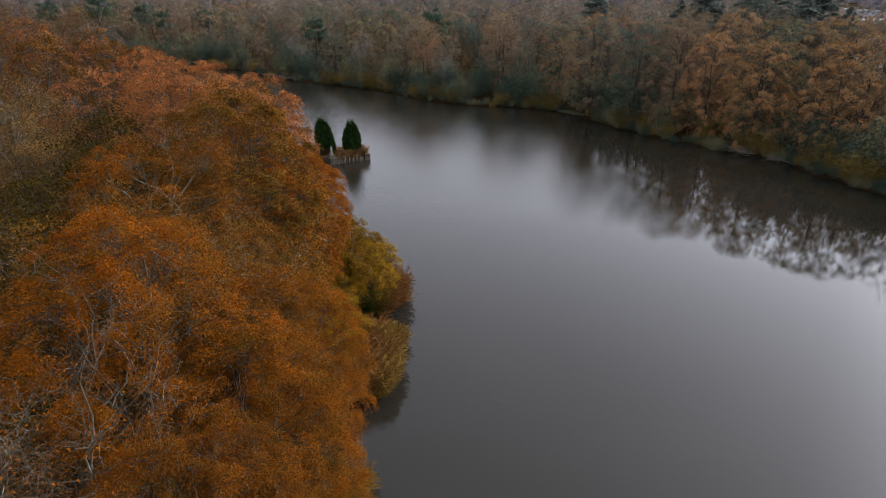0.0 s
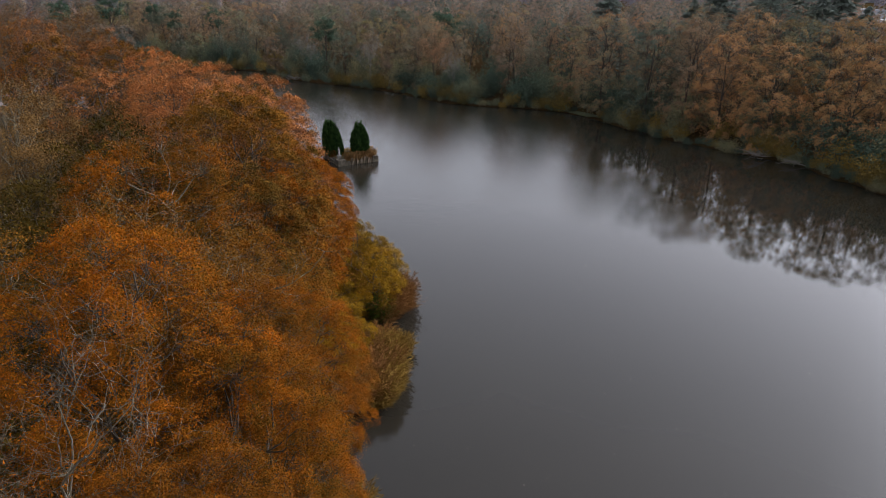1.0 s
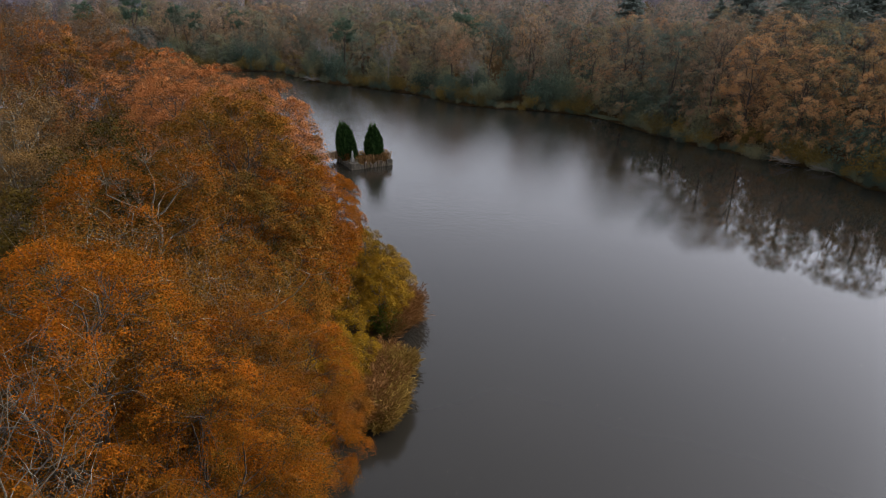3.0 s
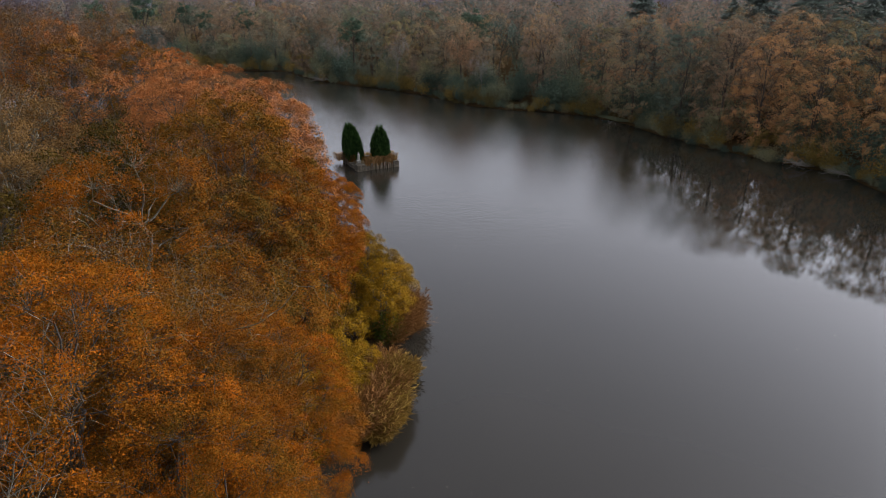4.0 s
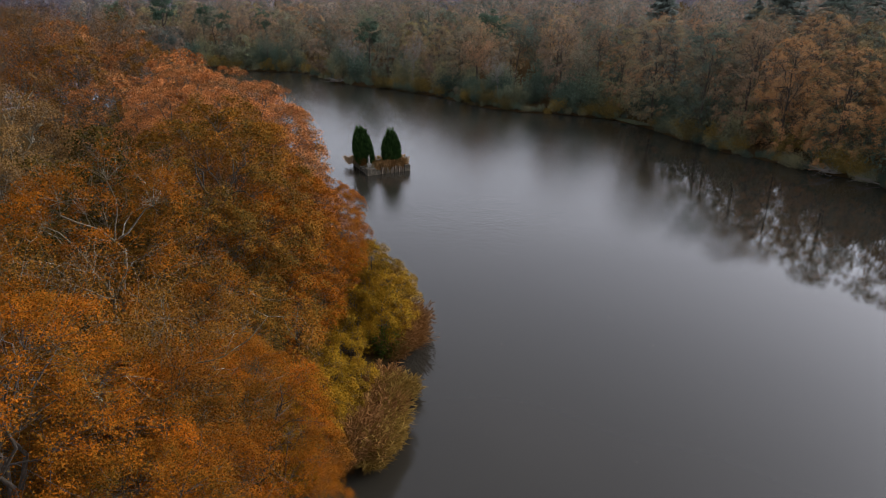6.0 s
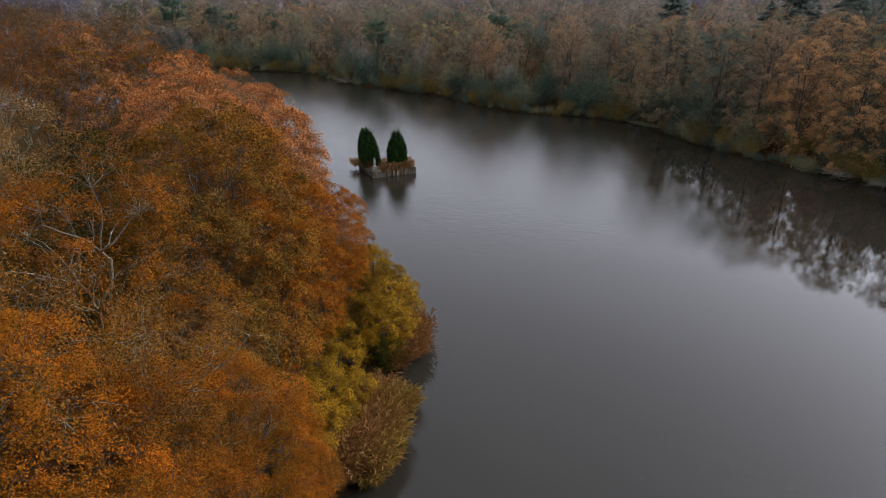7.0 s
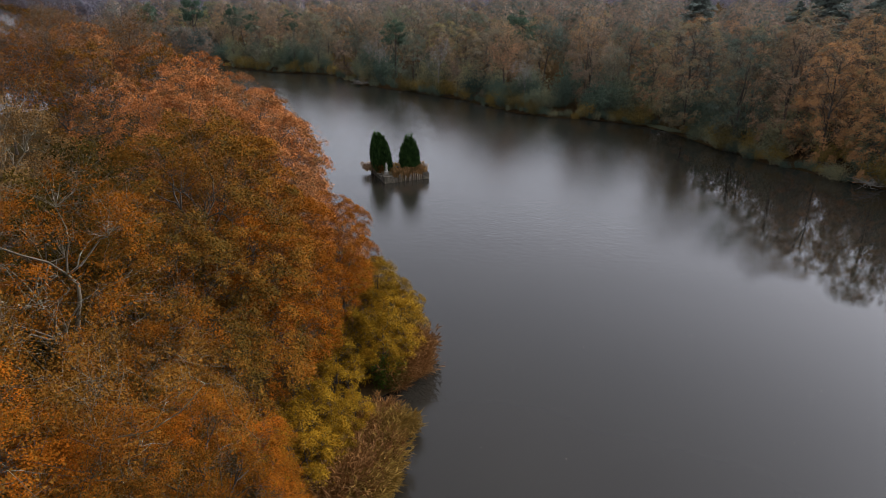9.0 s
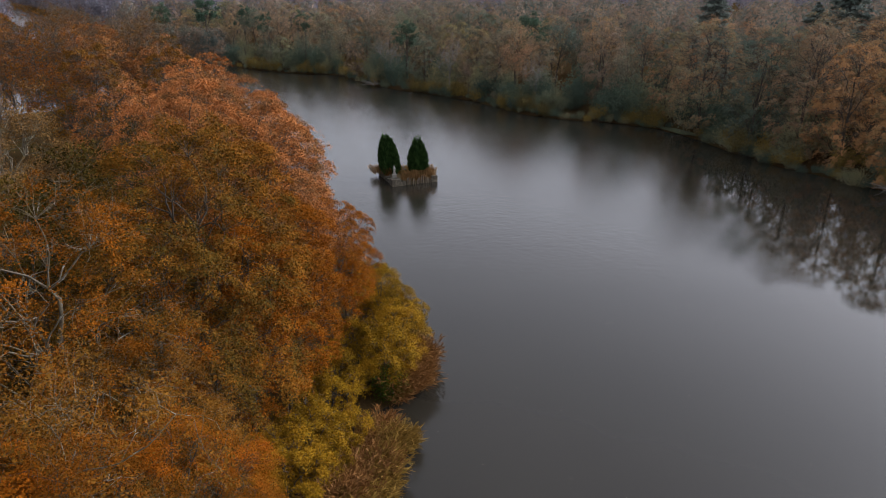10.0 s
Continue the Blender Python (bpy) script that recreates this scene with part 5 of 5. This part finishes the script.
def yard():
    xs, ys = np.linspace(0, 1, 20), np.linspace(0, 1, 20)
    u, w = np.meshgrid(xs, ys, indexing="ij")
    r, az = 250 + 400 * w, np.radians(30.8 + 11 * u)
    px, py = r * np.sin(az), r * np.cos(az)
    z = land(px.ravel(), py.ravel()) + 0.12
    vi = np.arange(px.size).reshape(px.shape)
    f = np.stack([vi[:-1, :-1].ravel(), vi[1:, :-1].ravel(), vi[1:, 1:].ravel(), vi[:-1, 1:].ravel()], axis=1)
    tagged(new("road", mesh_of("road", [(np.stack([px.ravel(), py.ravel(), z], axis=1), f[:, ::-1])], ASPHALT, True)), "wet grey asphalt yard among the sheds", "road", kind="structure")


yard()


def van(x, y, turn):
    root = new("van")
    root.matrix_basis = pose(x, y, 4.15, 0, 0, turn)
    tagged(root, "white box van with a blue side panel", "van")
    b = part("cargo_box", box_bm(4.2, 2.2, 2.6, 0.08), PAINT_WHITE, root)
    b.matrix_basis = pose(-0.8, 0, 0.7)
    p = part("side_panel", box_bm(3.2, 0.04, 1.5), PAINT_BLUE, root, "blue painted panel")
    p.matrix_basis = pose(-0.8, -1.13, 1.1)
    c = part("cab", box_bm(1.7, 2.1, 1.9, 0.18), PAINT_WHITE, root)
    c.matrix_basis = pose(2.2, 0, 0.5)
    w = part("windscreen", box_bm(0.06, 1.7, 0.8), GLASS_DARK, root)
    w.matrix_basis = pose(3.05, 0, 1.4)
    for sx in (-2.0, 2.1):
        for sy in (-0.95, 0.95):
            bm = bmesh.new()
            bmesh.ops.create_cone(bm, cap_ends=True, segments=16, radius1=0.42, radius2=0.42, depth=0.28)
            o = part("wheel", bm, GLASS_DARK, root)
            o.matrix_basis = pose(sx, sy, 0.42, 90, 0, 0)
            bm = bmesh.new()
            bmesh.ops.create_cone(bm, cap_ends=True, segments=12, radius1=0.22, radius2=0.20, depth=0.32)
            part("rim", bm, CLADDING, o, "grey steel rim")


van(186, 281, 55)


def lamp_post(x, y):
    root = new("street_lamp")
    root.matrix_basis = pose(x, y, 4.0)
    tagged(root, "slim grey street lamp beside the yard", "street lamp", "street lamps by the yard")
    rng = np.random.default_rng(3)
    part_of("pole", mesh_of("pole", [tubes([[0, 0, 0]], [[0, 0, 9]], 0.11, 0.07, 3, 8, 0, rng)], CLADDING, True), root)
    arm = part_of("arm", mesh_of("arm", [tubes([[0, 0, 8.9]], [[1.5, 0, 9.3]], 0.05, 0.05, 2, 6, 0, rng)], CLADDING, True), root)
    h = part("lamp_head", box_bm(0.7, 0.3, 0.16, 0.04), CLADDING, arm)
    h.matrix_basis = pose(1.7, 0, 9.25)


lamp_post(176, 273)
lamp_post(196, 300)
